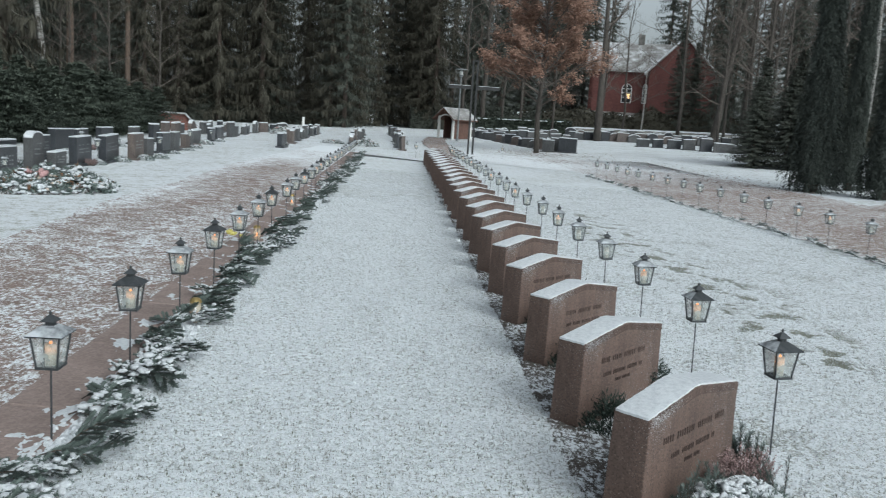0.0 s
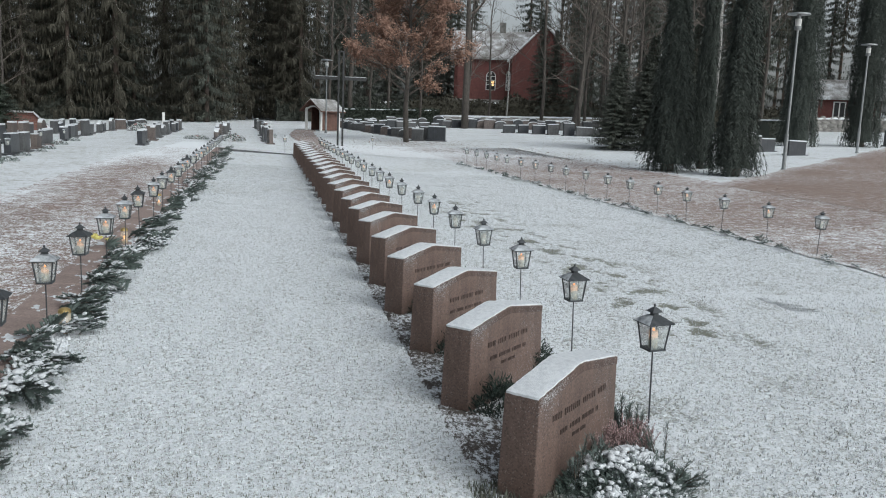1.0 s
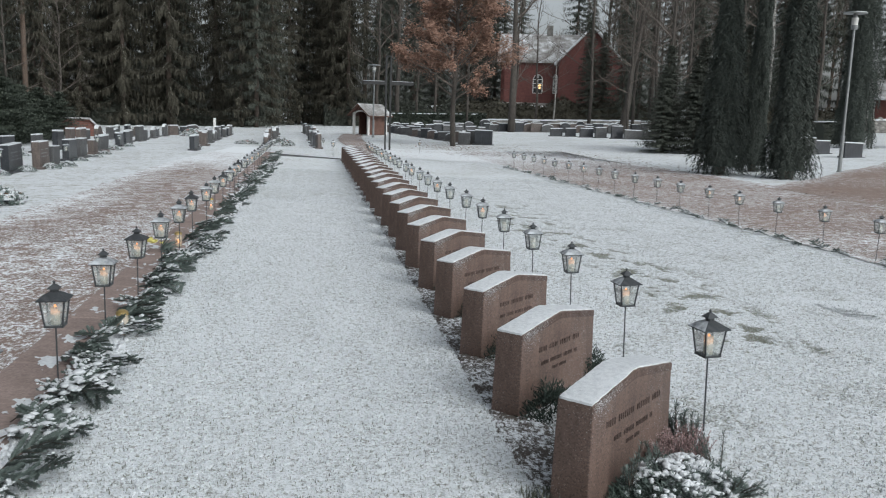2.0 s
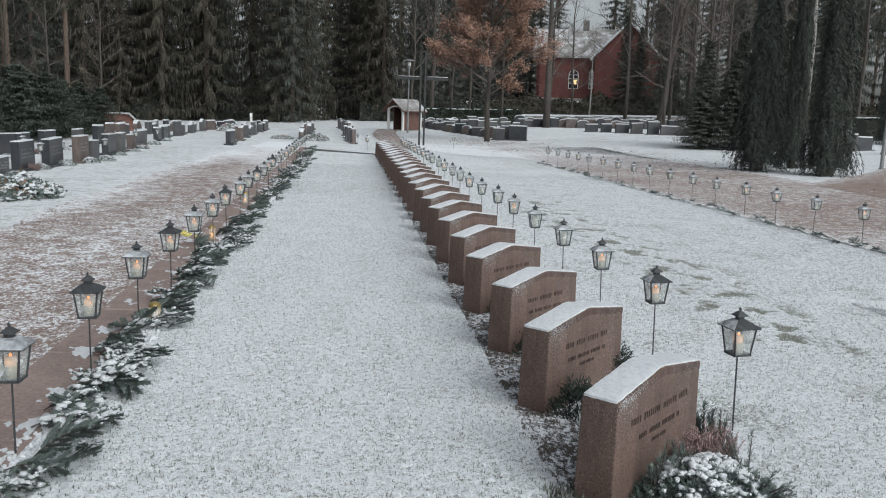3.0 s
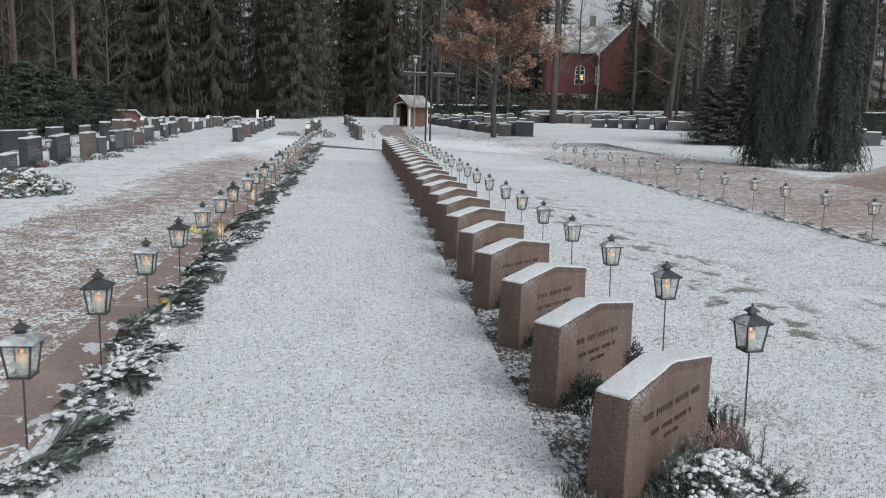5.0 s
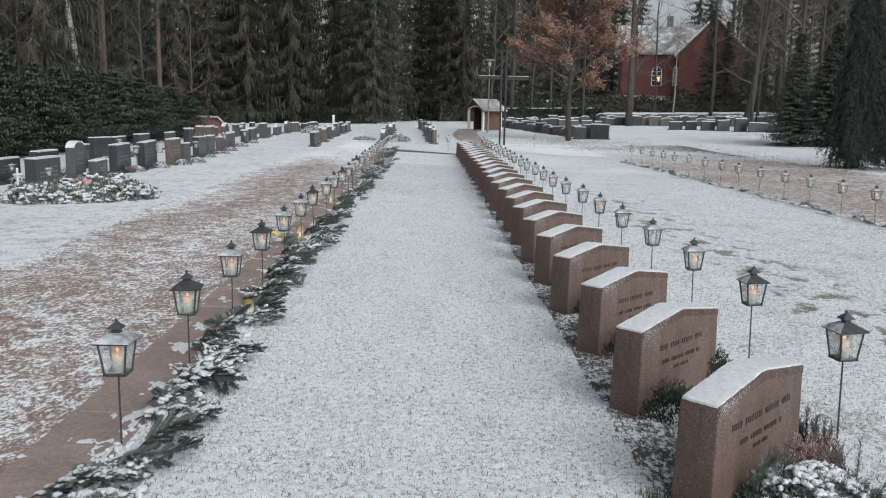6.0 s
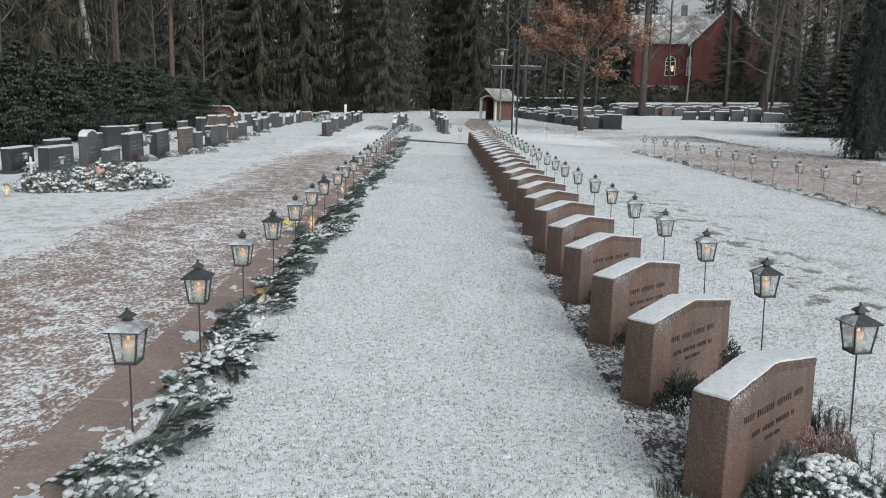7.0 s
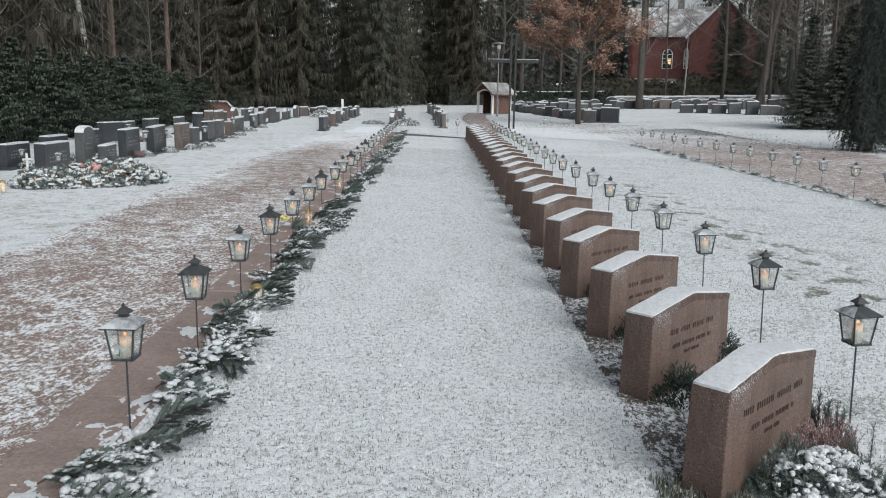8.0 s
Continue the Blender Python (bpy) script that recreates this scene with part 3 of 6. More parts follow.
# ---- lanterns ----
def lantern(snowy, film, g, lit=True):
    """g: size of the lamp on its stake; snowy: share of the roof under snow; film: snow so thin that the metal shows."""
    th = empty("grave_lantern", "", "lantern")
    h = 0.6
    b1 = h - 0.118 * g                      # lower and upper edge of the glass body
    b0 = b1 - 0.174 * g
    r0, r1 = 0.052 * g, 0.073 * g
    q0, q1 = r0 * 1.414, r1 * 1.414
    turn = math.pi / 4
    Shape().frustum(6, 0.0045, 0.004, -0.08, b0, 0.3).part("stake", M_IRON, th)
    Shape().frustum(4, 0.020 * g, q0 + 0.006 * g, b0 - 0.018 * g, b0 - 0.006 * g, turn).frustum(4, q0 + 0.009 * g, q0 + 0.009 * g, b0 - 0.006 * g, b0 + 0.006 * g, turn).part("base_plate", M_IRON, th)
    for i in range(4):
        a = turn + i * math.pi / 2
        Shape().tube([(q0 * math.cos(a), q0 * math.sin(a), b0), (q1 * math.cos(a), q1 * math.sin(a), b1)], [0.0062 * g, 0.0062 * g], 4).part("corner_bar", M_IRON, th)
        a2 = a + math.pi / 2
        e = 0.965
        pane = Shape()
        pane.poly([(q0 * e * math.cos(a), q0 * e * math.sin(a), b0 + 0.004), (q0 * e * math.cos(a2), q0 * e * math.sin(a2), b0 + 0.004),
                   (q1 * e * math.cos(a2), q1 * e * math.sin(a2), b1), (q1 * e * math.cos(a), q1 * e * math.sin(a), b1)])
        p = pane.part("pane", M_GLASS, th, "hazy glass pane")
        p.visible_shadow = False
    rr = 0.133 * g
    Shape().frustum(4, rr - 0.002, rr, b1 - 0.005 * g, b1 + 0.002 * g, turn).frustum(4, rr, 0.036 * g, b1 + 0.002 * g, b1 + 0.046 * g, turn).part("roof", M_IRON, th)
    Shape().frustum(8, 0.027 * g, 0.027 * g, b1 + 0.042 * g, b1 + 0.068 * g, 0.2).part("chimney", M_IRON, th)
    Shape().frustum(4, 0.053 * g, 0.051 * g, b1 + 0.066 * g, b1 + 0.070 * g, turn).frustum(4, 0.051 * g, 0.012 * g, b1 + 0.070 * g, b1 + 0.096 * g, turn).part("chimney_cap", M_IRON, th)
    Shape().frustum(6, 0.004 * g, 0.010 * g, b1 + 0.094 * g, b1 + 0.107 * g).frustum(6, 0.010 * g, 0.003 * g, b1 + 0.107 * g, b1 + 0.118 * g).part("finial", M_IRON, th)
    candle = Shape().frustum(12, 0.029 * g, 0.028 * g, b0 + 0.006 * g, b0 + 0.118 * g).part("candle", M_WAX if lit else M_COLDWAX, th, "pale wax candle", True)
    if lit:
        Shape().blob((0, 0, b0 + 0.122 * g), (0.008 * g, 0.008 * g, 0.014 * g), random.Random(1), 5, 6, 0.1).part("flame", M_FLAME, candle, "small orange flame", True)
    rng = random.Random(int(snowy * 10) + film)
    for i in range(4):
        if i / 4.0 >= snowy:
            continue
        s = Shape()
        a, a2 = turn + i * math.pi / 2, turn + (i + 1) * math.pi / 2
        ra, rb = rr + 0.002, 0.040 * g
        lo, hi = b1 + 0.004 * g, b1 + 0.047 * g
        A, B = Vector((ra * math.cos(a), ra * math.sin(a), lo)), Vector((ra * math.cos(a2), ra * math.sin(a2), lo))
        C, D = Vector((rb * math.cos(a2), rb * math.sin(a2), hi)), Vector((rb * math.cos(a), rb * math.sin(a), hi))
        thick = 0.002 if film else 0.006
        for w in range(4):
            for u in range(5):
                p = A.lerp(B, u / 4).lerp(D.lerp(C, u / 4), w / 3)
                rim = w in (0, 3) or u in (0, 4)
                s.v.append((p.x, p.y, p.z + (-0.001 if rim else thick * rng.uniform(0.5, 1.5))))
        for w in range(3):
            for u in range(4):
                s.f.append((w * 5 + u, w * 5 + u + 1, w * 5 + u + 6, w * 5 + u + 5))
        s.part("roof_snow", M_THIN if film else M_SNOW, th, "snow on the roof", True)
    return th


PROTO = {}
LANTERN_TEXT = ["black metal candle lantern on a stake with a snowy roof", "black metal candle lantern on a stake, roof half snow-covered",
                "black metal candle lantern on a stake with a bare roof", "black metal candle lantern on a stake, thin film of snow",
                "black metal lantern on a stake with an unlit candle",
                "black metal candle lantern on a stake, snow on one roof face", "black metal candle lantern on a stake, patchy snow on its roof"]
LANTERN_MAKE = [(1.0, False, True), (0.5, False, True), (0.0, False, True), (1.0, True, True), (1.0, True, False), (0.25, False, True), (0.3, True, True)]


def put_lantern(kind, x, y, turn, group, size=1.0, tip=(0, 0), g=0.79, lift=0.0):
    m = pose(x, y, land(x, y) + lift, tip[0], tip[1], turn)
    if (kind, g) not in PROTO:
        ob = PROTO[kind, g] = lantern(*LANTERN_MAKE[kind][:2], g, LANTERN_MAKE[kind][2])
        ob.matrix_basis = m
    else:
        ob = copy_thing(PROTO[kind, g], m)
    ob.scale = (size, size, size)
    return tagged(ob, LANTERN_TEXT[kind], "lantern", group)


lrng = random.Random(31)
LEFT_KIND = (3, 5, 3, 1, 3, 3, 1, 3)
for k in range(25):
    loose = 0 if k < 6 else 1
    x, y = -0.71 - 0.003 * k + loose * lrng.uniform(-0.02, 0.02), 3.43 + 1.0228 * k + loose * lrng.uniform(-0.03, 0.03)
    kind = LEFT_KIND[k] if k < 8 else lrng.choice((3, 4, 1, 4))
    put_lantern(kind, x, y, lrng.uniform(-5, 5), "lanterns along the path", tip=(loose * lrng.uniform(-2, 2), loose * lrng.uniform(-1.2, 1.2)), lift=-0.034)
for k in range(22):
    loose = 0 if k < 4 else 1
    x, y = 2.517 - 0.008 * k + loose * lrng.uniform(-0.02, 0.02), 3.827 + 1.1 * k + loose * lrng.uniform(-0.03, 0.03)
    kind = (6, 6, 3)[k] if k < 3 else lrng.choice((3, 4, 3, 4))
    put_lantern(kind, x, y, (8, 3, 0, 4)[k] if k < 4 else lrng.uniform(-8, 8), "lanterns behind the memorial stones", tip=(loose * lrng.uniform(-2, 2), lrng.uniform(-1.5, 0.6) if loose else -1.6), lift=0.042)
for k in range(17):
    x, y = 7.53 - 0.03 * k + lrng.uniform(-0.03, 0.03), 9.47 + 1.085 * k + lrng.uniform(-0.04, 0.04)
    put_lantern(lrng.choice((4, 4, 4, 3, 4)), x, y, lrng.uniform(-10, 10), "lanterns along the far road", tip=(lrng.uniform(-2, 2), lrng.uniform(-2, 2)))
for x, y in ((1.25, 29.6), (2.45, 29.3), (4.95, 35.0)):
    put_lantern(0, x, y, lrng.uniform(0, 90), "single lanterns")


# ---- trees ----
def spruce_meshes(seed, height, radius, droop, mat, bark_mat, twigs=9, bare=0.1, whorl=0.42, twig_len=0.55, hang=0.5, trunk_r=0.2, cut=1e9, frosty=0.22, curtain=3):
    """Trunk and crown of a spruce: whorls of drooping limbs, each hung with small twigs."""
    rng = random.Random(seed)
    trunk = Shape()
    bend = [(rng.uniform(-0.1, 0.1) * k, rng.uniform(-0.1, 0.1) * k) for k in range(4)]
    trunk.tube([(bend[k][0] * 0.5, bend[k][1] * 0.5, height * k / 3.0 - (0.3 if k == 0 else 0)) for k in range(4)], [trunk_r, trunk_r * 0.72, trunk_r * 0.4, 0.02], 9)
    crown, frost = Shape(), Shape()
    z = height * bare
    while z < min(height * 0.985, cut):
        f = (z - height * bare) / (height * (1 - bare))
        reach = radius * (1 - f) ** 0.75 * (0.55 + 0.45 * min(1, f * 6 + 0.3))
        count = 5 if f > 0.6 else 7
        a0 = rng.uniform(0, 6.28)
        for i in range(count):
            a = a0 + 6.28 * i / count + rng.uniform(-0.3, 0.3)
            ln = reach * rng.uniform(0.65, 1.12)
            drop = droop * rng.uniform(0.7, 1.3)
            out = Vector((math.cos(a), math.sin(a), 0))
            side = Vector((-math.sin(a), math.cos(a), 0))
            base = Vector((0, 0, z + rng.uniform(-0.15, 0.15)))
            n = max(3, round(twigs * (0.4 + 0.6 * ln / radius)))
            prev = base
            for j in range(1, n + 1):
                u = j / n
                p = base + out * (ln * u) + Vector((0, 0, -drop * ln * (1.55 * u - 0.95 * u * u)))
                for e in (-1, 1):
                    tl = twig_len * rng.uniform(0.6, 1.25) * (1.1 - 0.5 * u)
                    d = out * (0.5 * tl) + side * (e * 0.75 * tl * rng.uniform(0.6, 1.1)) + Vector((0, 0, -hang * tl * rng.uniform(0.3, 1.0)))
                    crown.blade(p - 0.08 * d, d, tl * 0.20, (out * 0.6 - side * (e * 0.5) + Vector((0, 0, 0.35 * rng.uniform(-1, 1)))).normalized())
                for e in range(curtain):
                    q = prev.lerp(p, rng.random()) + side * rng.uniform(-0.22, 0.22) * twig_len * 2
                    d = Vector((rng.uniform(-0.2, 0.2), rng.uniform(-0.2, 0.2), -1)) * (twig_len * hang * rng.uniform(0.6, 1.7))
                    crown.blade(q, d, twig_len * rng.uniform(0.10, 0.20), (side + out * rng.uniform(-0.8, 0.8)).normalized())
                (frost if rng.random() < frosty else crown).blade(prev + Vector((0, 0, 0.03)), (p - prev) * 1.3, twig_len * 0.13, side)
                prev = p
        z += whorl * rng.uniform(0.75, 1.25) * (1.25 - 0.6 * f)
    return trunk.data("trunk", bark_mat, True), crown.data("crown", mat), frost.data("frosted_limb", M_FROSTED)


def plant_tree(name, meshes, x, y, turn, size, label, category="tree", group="", z=None, wide=1.0, tip=(0, 0)):
    th = empty(name, label, category, group)
    for part_name, me in zip(("trunk", "crown", "frosted_limb"), meshes):
        if len(me.polygons):
            ob = new(part_name, me)
            ob.parent = th
            if part_name == "frosted_limb":
                tagged(ob, "limbs rimmed with frost", kind="stuff")
    th.matrix_basis = pose(x, y, land(x, y) if z is None else z, tip[0], tip[1], turn) @ Matrix.Diagonal((size * wide, size * wide, size, 1))
    return th


def branching_meshes(seed, height, spread, bark_mat, twig_mat, trunk_r, first=0.35, limbs=16, depth=3, leaf=None, leaves=0, leaf_size=0.1, crooked=0.25, lean=0.0):
    """A broadleaf tree: tapered trunk, limbs that fork, fine bare twigs or clinging dead leaves."""
    rng = random.Random(seed)
    trunk, crown = Shape(), Shape()
    pts = [Vector((lean * (k / 6.0) + rng.uniform(-1, 1) * 0.02 * height * (k > 0) * 0.4, rng.uniform(-1, 1) * 0.008 * height * (k > 0), height * k / 6.0 - (0.3 if k == 0 else 0))) for k in range(7)]
    trunk.tube(pts, [trunk_r * (1 - 0.14 * k) for k in range(7)], 10)
    tips = []

    def grow(p, d, ln, r, level):
        q = [p]
        for k in range(3):
            d = (d + Vector((rng.uniform(-1, 1), rng.uniform(-1, 1), rng.uniform(-0.6, 1))) * crooked).normalized()
            q.append(q[-1] + d * (ln / 3))
        shape = trunk if level == 0 else crown
        shape.tube(q, [r, r * 0.8, r * 0.6, r * 0.35], 5 if level == 0 else 3)
        if level >= depth:
            tips.append((q[1], q[3]))
            return
        for k in range(4 if level else 5):
            s = rng.uniform(0.3, 1.0)
            i = min(2, int(s * 3))
            start = q[i].lerp(q[i + 1], s * 3 - i)
            nd = (d + Vector((rng.uniform(-1, 1), rng.uniform(-1, 1), rng.uniform(-0.5, 0.9))) * 0.9).normalized()
            grow(start, nd, ln * rng.uniform(0.42, 0.68), r * 0.45, level + 1)

    for k in range(limbs):
        f = first + (0.98 - first) * (k + rng.random() * 0.5) / limbs
        i = min(5, int(f * 6))
        start = pts[i].lerp(pts[i + 1], f * 6 - i)
        a = k * 2.4 + rng.uniform(-0.4, 0.4)
        up = 0.25 + 0.9 * f
        d = Vector((math.cos(a), math.sin(a), up)).normalized()
        grow(start, d, spread * (1.15 - 0.75 * (f - first) / (1 - first)) * rng.uniform(0.75, 1.15), trunk_r * (0.42 - 0.25 * f), 1)
    made = [trunk.data("trunk", bark_mat, True), crown.data("branchwork", twig_mat)]
    if leaf:
        foliage_shape = Shape()
        for k in range(leaves):
            a, b = tips[rng.randrange(len(tips))]
            p = a.lerp(b, rng.random()) + Vector((rng.gauss(0, 1), rng.gauss(0, 1), rng.gauss(0, 1))) * leaf_size * 0.9
            d = Vector((rng.uniform(-1, 1), rng.uniform(-1, 1), rng.uniform(-1.2, 0.3))).normalized() * leaf_size * rng.uniform(0.7, 1.4)
            foliage_shape.blade(p, d, leaf_size * 0.6, d.orthogonal().normalized())
        made.append(foliage_shape.data("leaves", leaf))
    return made


def plant_broadleaf(name, meshes, x, y, turn, size, label, group="", z=None, tip=(0, 0)):
    th = empty(name, label, "tree", group)
    for part_name, me in zip(("trunk", "branchwork", "foliage"), meshes):
        ob = new(part_name, me)
        ob.parent = th
        if part_name != "trunk":
            tagged(ob, kind="stuff")
    th.matrix_basis = pose(x, y, land(x, y) if z is None else z, tip[0], tip[1], turn) @ Matrix.Diagonal((size, size, size, 1))
    return th


SPRUCE = [spruce_meshes(1, 24, 3.4, 0.42, M_NEEDLE, M_BARK, 15, 0.04, 0.72, 0.46, 0.75, cut=19),
          spruce_meshes(2, 26, 3.9, 0.55, M_NEEDLE_B, M_BARK, 17, 0.05, 0.85, 0.50, 1.0, cut=19, frosty=0.55),
          spruce_meshes(3, 22, 3.0, 0.35, M_NEEDLE, M_BARK, 14, 0.03, 0.62, 0.44, 0.6, cut=18),
          spruce_meshes(4, 27, 3.2, 0.5, M_NEEDLE_B, M_PINE, 13, 0.30, 0.75, 0.48, 0.7, cut=22)]
trng = random.Random(9)
SPRUCE_TEXT = "tall dark green spruce at the edge of the churchyard, some added out of view"


def wood(x0, x1, y0, y1, gap, keep=lambda x, y: True, kinds=(0, 1, 2), size=(0.8, 1.15)):
    for x in steps(x0, x1, gap):
        for y in steps(y0, y1, gap * 0.9):
            px, py = x + trng.uniform(-0.42, 0.42) * gap, y + trng.uniform(-0.42, 0.42) * gap
            if keep(px, py):
                plant_tree("spruce", SPRUCE[trng.choice(kinds)], px, py, trng.uniform(0, 360), trng.uniform(*size), SPRUCE_TEXT, group="woodland spruces", wide=trng.uniform(0.85, 1.1))


wood(-52, 2, 70, 92, 4.2, lambda x, y: not (x > -3 and y < 73), (0, 1, 1, 2))
wood(-40, -16, 30, 66, 5.6, lambda x, y: x < -16 - 0.12 * (y - 30) * 0 and True, (0, 1, 2, 3))
wood(3, 14, 80, 98, 4.4, lambda x, y: x < 8.5, (0, 2, 1))
# mostly unseen spruces, added to keep sky light off the stones' left faces
wood(-44, -15, -34, 30, 6.5, lambda x, y: True, (0, 2, 1))
wood(44, 84, 52, 76, 6.5, lambda x, y: not (48 < x < 70 and y < 69) and abs(x - 0.72 * y) > 5, (0, 2, 3))
wood(12, 25, 102, 114, 4.6, lambda x, y: True, (0, 2))
wood(34, 90, 78, 100, 8.5, lambda x, y: True, (0, 2, 3, 3))
wood(6, 70, 118, 135, 9.5, lambda x, y: not 29 < x < 38, (0, 2, 3), (0.9, 1.2))
for x, y, s in ((29.5, 62, 0.75), (33, 66, 0.9), (37, 63, 0.8), (42, 68, 1.0), (27.5, 72, 0.75), (38.5, 70, 0.8), (57, 64, 1.0), (64, 60, 1.0), (70, 66, 1.1)):
    plant_tree("spruce", SPRUCE[trng.choice((0, 2))], x, y, trng.uniform(0, 360), s, SPRUCE_TEXT, group="woodland spruces")

# drooping spruces by the road
def weeping_meshes(seed, height, radius, cut, taper=0.165):
    """A narrow tree whose limbs hang against the trunk in ragged drapes of short twigs."""
    rng = random.Random(seed)
    trunk, core, crown = Shape(), Shape(), Shape()
    trunk.tube([(0, 0, -0.3), (0.1, 0, height * 0.4), (0, 0.1, height)], [0.22, 0.14, 0.02], 8)

    def girth(a, z):
        """Distance of the drapes from the trunk: bulges and clefts that run down the tree."""
        lump = noise.noise((math.cos(a) * 1.5, math.sin(a) * 1.5, z * 0.33 + seed)) + 0.6 * noise.noise((math.cos(a) * 3.6, math.sin(a) * 3.6, z * 0.8 + seed))
        return radius * max(0.30, 1.2 - taper * z) * (0.86 + 0.42 * lump) * (1.0 + 0.12 * ease(1.2, 0.0, z)) * ease(height, height - 5, z)

    rows = [0.25 + 0.3 * k for k in range(int(cut / 0.3) + 3)]
    for z in rows:
        for k in range(14):
            a = 6.283 * k / 14
            r = max(0.1, girth(a, z) * 0.62)
            core.v.append((r * math.cos(a), r * math.sin(a), z))
    for j in range(len(rows) - 1):
        for k in range(14):
            core.f.append((j * 14 + k, j * 14 + (k + 1) % 14, j * 14 + 14 + (k + 1) % 14, j * 14 + 14 + k))
    z = 0.25
    while z < cut:
        for i in range(27):
            a = rng.uniform(0, 6.28)
            out, side = Vector((math.cos(a), math.sin(a), 0)), Vector((-math.sin(a), math.cos(a), 0))
            stray = rng.random() < 0.05
            p = out * (girth(a, z) * rng.uniform(0.72, 1.0) + (0.12 if stray else 0)) + Vector((0, 0, z + 0.3))
            d0 = (out * rng.uniform(0.1, 0.9) + side * rng.uniform(-0.5, 0.5) + Vector((0, 0, -0.5))).normalized()
            for j in range(rng.randint(6, 11)):
                d0 = (d0 + Vector((rng.uniform(-0.25, 0.25), rng.uniform(-0.25, 0.25), -0.42))).normalized()
                p = p + d0 * 0.075
                if p.z < 0.03:
                    break
                for e in (-1, 1):
                    d = (d0 * 0.8 + side * (e * rng.uniform(0.3, 0.9)) + out * rng.uniform(-0.1, 0.6)).normalized() * rng.uniform(0.08, 0.17)
                    crown.blade(p, d, rng.uniform(0.024, 0.042), (side * rng.uniform(0.3, 1) + out * rng.uniform(-0.8, 0.8) + Vector((0, 0, rng.uniform(-0.5, 0.5)))).normalized())
        z += 0.085
    return trunk.data("trunk", M_BARK, True), crown.data("crown", M_WEEP), core.data("inner_growth", M_WEEP)


WEEP = [weeping_meshes(21 + k, 17 + k, 0.61, 8.0) for k in range(3)] + [weeping_meshes(31, 18, 0.80, 9.5, 0.07)]
for x, y, k, s, w in ((13.15, 24.85, 0, 1.0, 1.0), (14.85, 25.9, 1, 1.0, 0.62), (14.3, 22.9, 2, 1.0, 0.95), (29.1, 41.5, 3, 1.1, 1.0), (32.85, 41.2, 3, 1.15, 0.9)):
    th = plant_tree("weeping_spruce", WEEP[k][:2], x, y, 90 * k + 40, s, "dark drooping spruce with branches hanging to the ground", group="drooping spruces", wide=w)
    inner = new("inner_growth", WEEP[k][2])
    inner.parent = th
DENSE = spruce_meshes(90, 9.0, 1.9, 0.25, M_NEEDLE, M_BARK, 13, 0.0, 0.2, 0.34, 0.5, 0.10, frosty=0.03)
for x, y, s, w in ((16.7, 37.6, 0.19, 1.9), (17.9, 36.9, 0.21, 1.9), (19.1, 36.2, 0.23, 1.9), (17.7, 39.5, 0.24, 1.8), (20.4, 37.2, 0.22, 2.0), (19.4, 39.4, 0.26, 1.8), (27.3, 81.0, 0.46, 1.2), (29.6, 83.5, 0.40, 1.4), (32.5, 84.0, 0.36, 1.4), (-10.9, 39.6, 0.085, 1.8)):
    plant_tree("spruce", DENSE, x, y, trng.uniform(0, 360), s * 2.4, "dense young dark green spruce", group="young spruces", wide=w * 0.85)

LEANING = branching_meshes(63, 17, 1.5, M_GREYBARK, M_TWIG, 0.34, 0.45, 9, 3, crooked=0.18, lean=2.6)
plant_broadleaf("bare_tree", LEANING, 23.2, 60.5, 0, 0.8, "thick leaning tree with grey bark and bare limbs", "bare trees")
OAK = branching_meshes(41, 11, 2.4, M_GREYBARK, M_TWIG, 0.15, 0.21, 52, 3, M_OAK, 62000, 0.12)
plant_broadleaf("oak_tree", OAK, 7.7, 43.1, 20, 1.0, "young oak keeping its brown dead leaves")
BIRCH = branching_meshes(51, 17, 3.0, M_BIRCH, M_TWIG, 0.16, 0.35, 18, 3, lean=-0.5)
BARE = [branching_meshes(61, 18, 2.1, M_GREYBARK, M_TWIG, 0.27, 0.42, 20, 3, crooked=0.2), branching_meshes(62, 14, 2.6, M_GREYBARK, M_TWIG, 0.12, 0.2, 18, 3)]
BARE_TEXT = "tall leafless tree with grey bark"
for x, y, k, s in ((15.2, 62.0, 0, 1.0), (22.5, 66, 1, 1.3), (26.5, 62.5, 1, 1.3), (9.2, 71.5, 1, 1.0), (12.5, 66, 1, 0.9), (17.6, 71, 1, 1.1), (20.7, 76, 1, 1.0), (8.0, 76, 0, 0.9), (31, 74, 0, 0.9), (27.8, 70, 1, 1.2), (29.5, 76, 0, 0.8), (33.5, 71, 1, 1.3), (36, 75, 0, 0.9), (11.2, 75, 1, 1.2), (6.0, 73, 1, 1.2), (-13.2, 27, 1, 0.8), (-15.5, 30.5, 1, 0.9), (-14.3, 33, 1, 0.9), (-16.5, 36, 1, 0.8), (-12.2, 46, 1, 0.6), (24.5, 55, 1, 1.2), (26.5, 56.5, 1, 1.1), (28.5, 54, 1, 1.1), (27.2, 60, 1, 1.2), (30.5, 57, 1, 1.2), (33, 58, 0, 1.0), (22.4, 57, 1, 1.0), (36, 56, 1, 1.2), (-14.2, 38, 1, 0.6), (-13.2, 36.5, 1, 0.55), (-12.6, 39.5, 1, 0.6), (38, 86, 0, 1.0), (42, 84, 1, 1.3), (46, 88, 0, 1.1), (35, 96, 1, 1.4), (12, 108, 0, 1.0), (16, 112, 1, 1.5), (22, 116, 0, 1.1), (40, 112, 0, 1.2), (46, 108, 1, 1.5)):
    plant_broadleaf("bare_tree", BARE[k], x, y, trng.uniform(0, 360), s, BARE_TEXT, "bare trees")
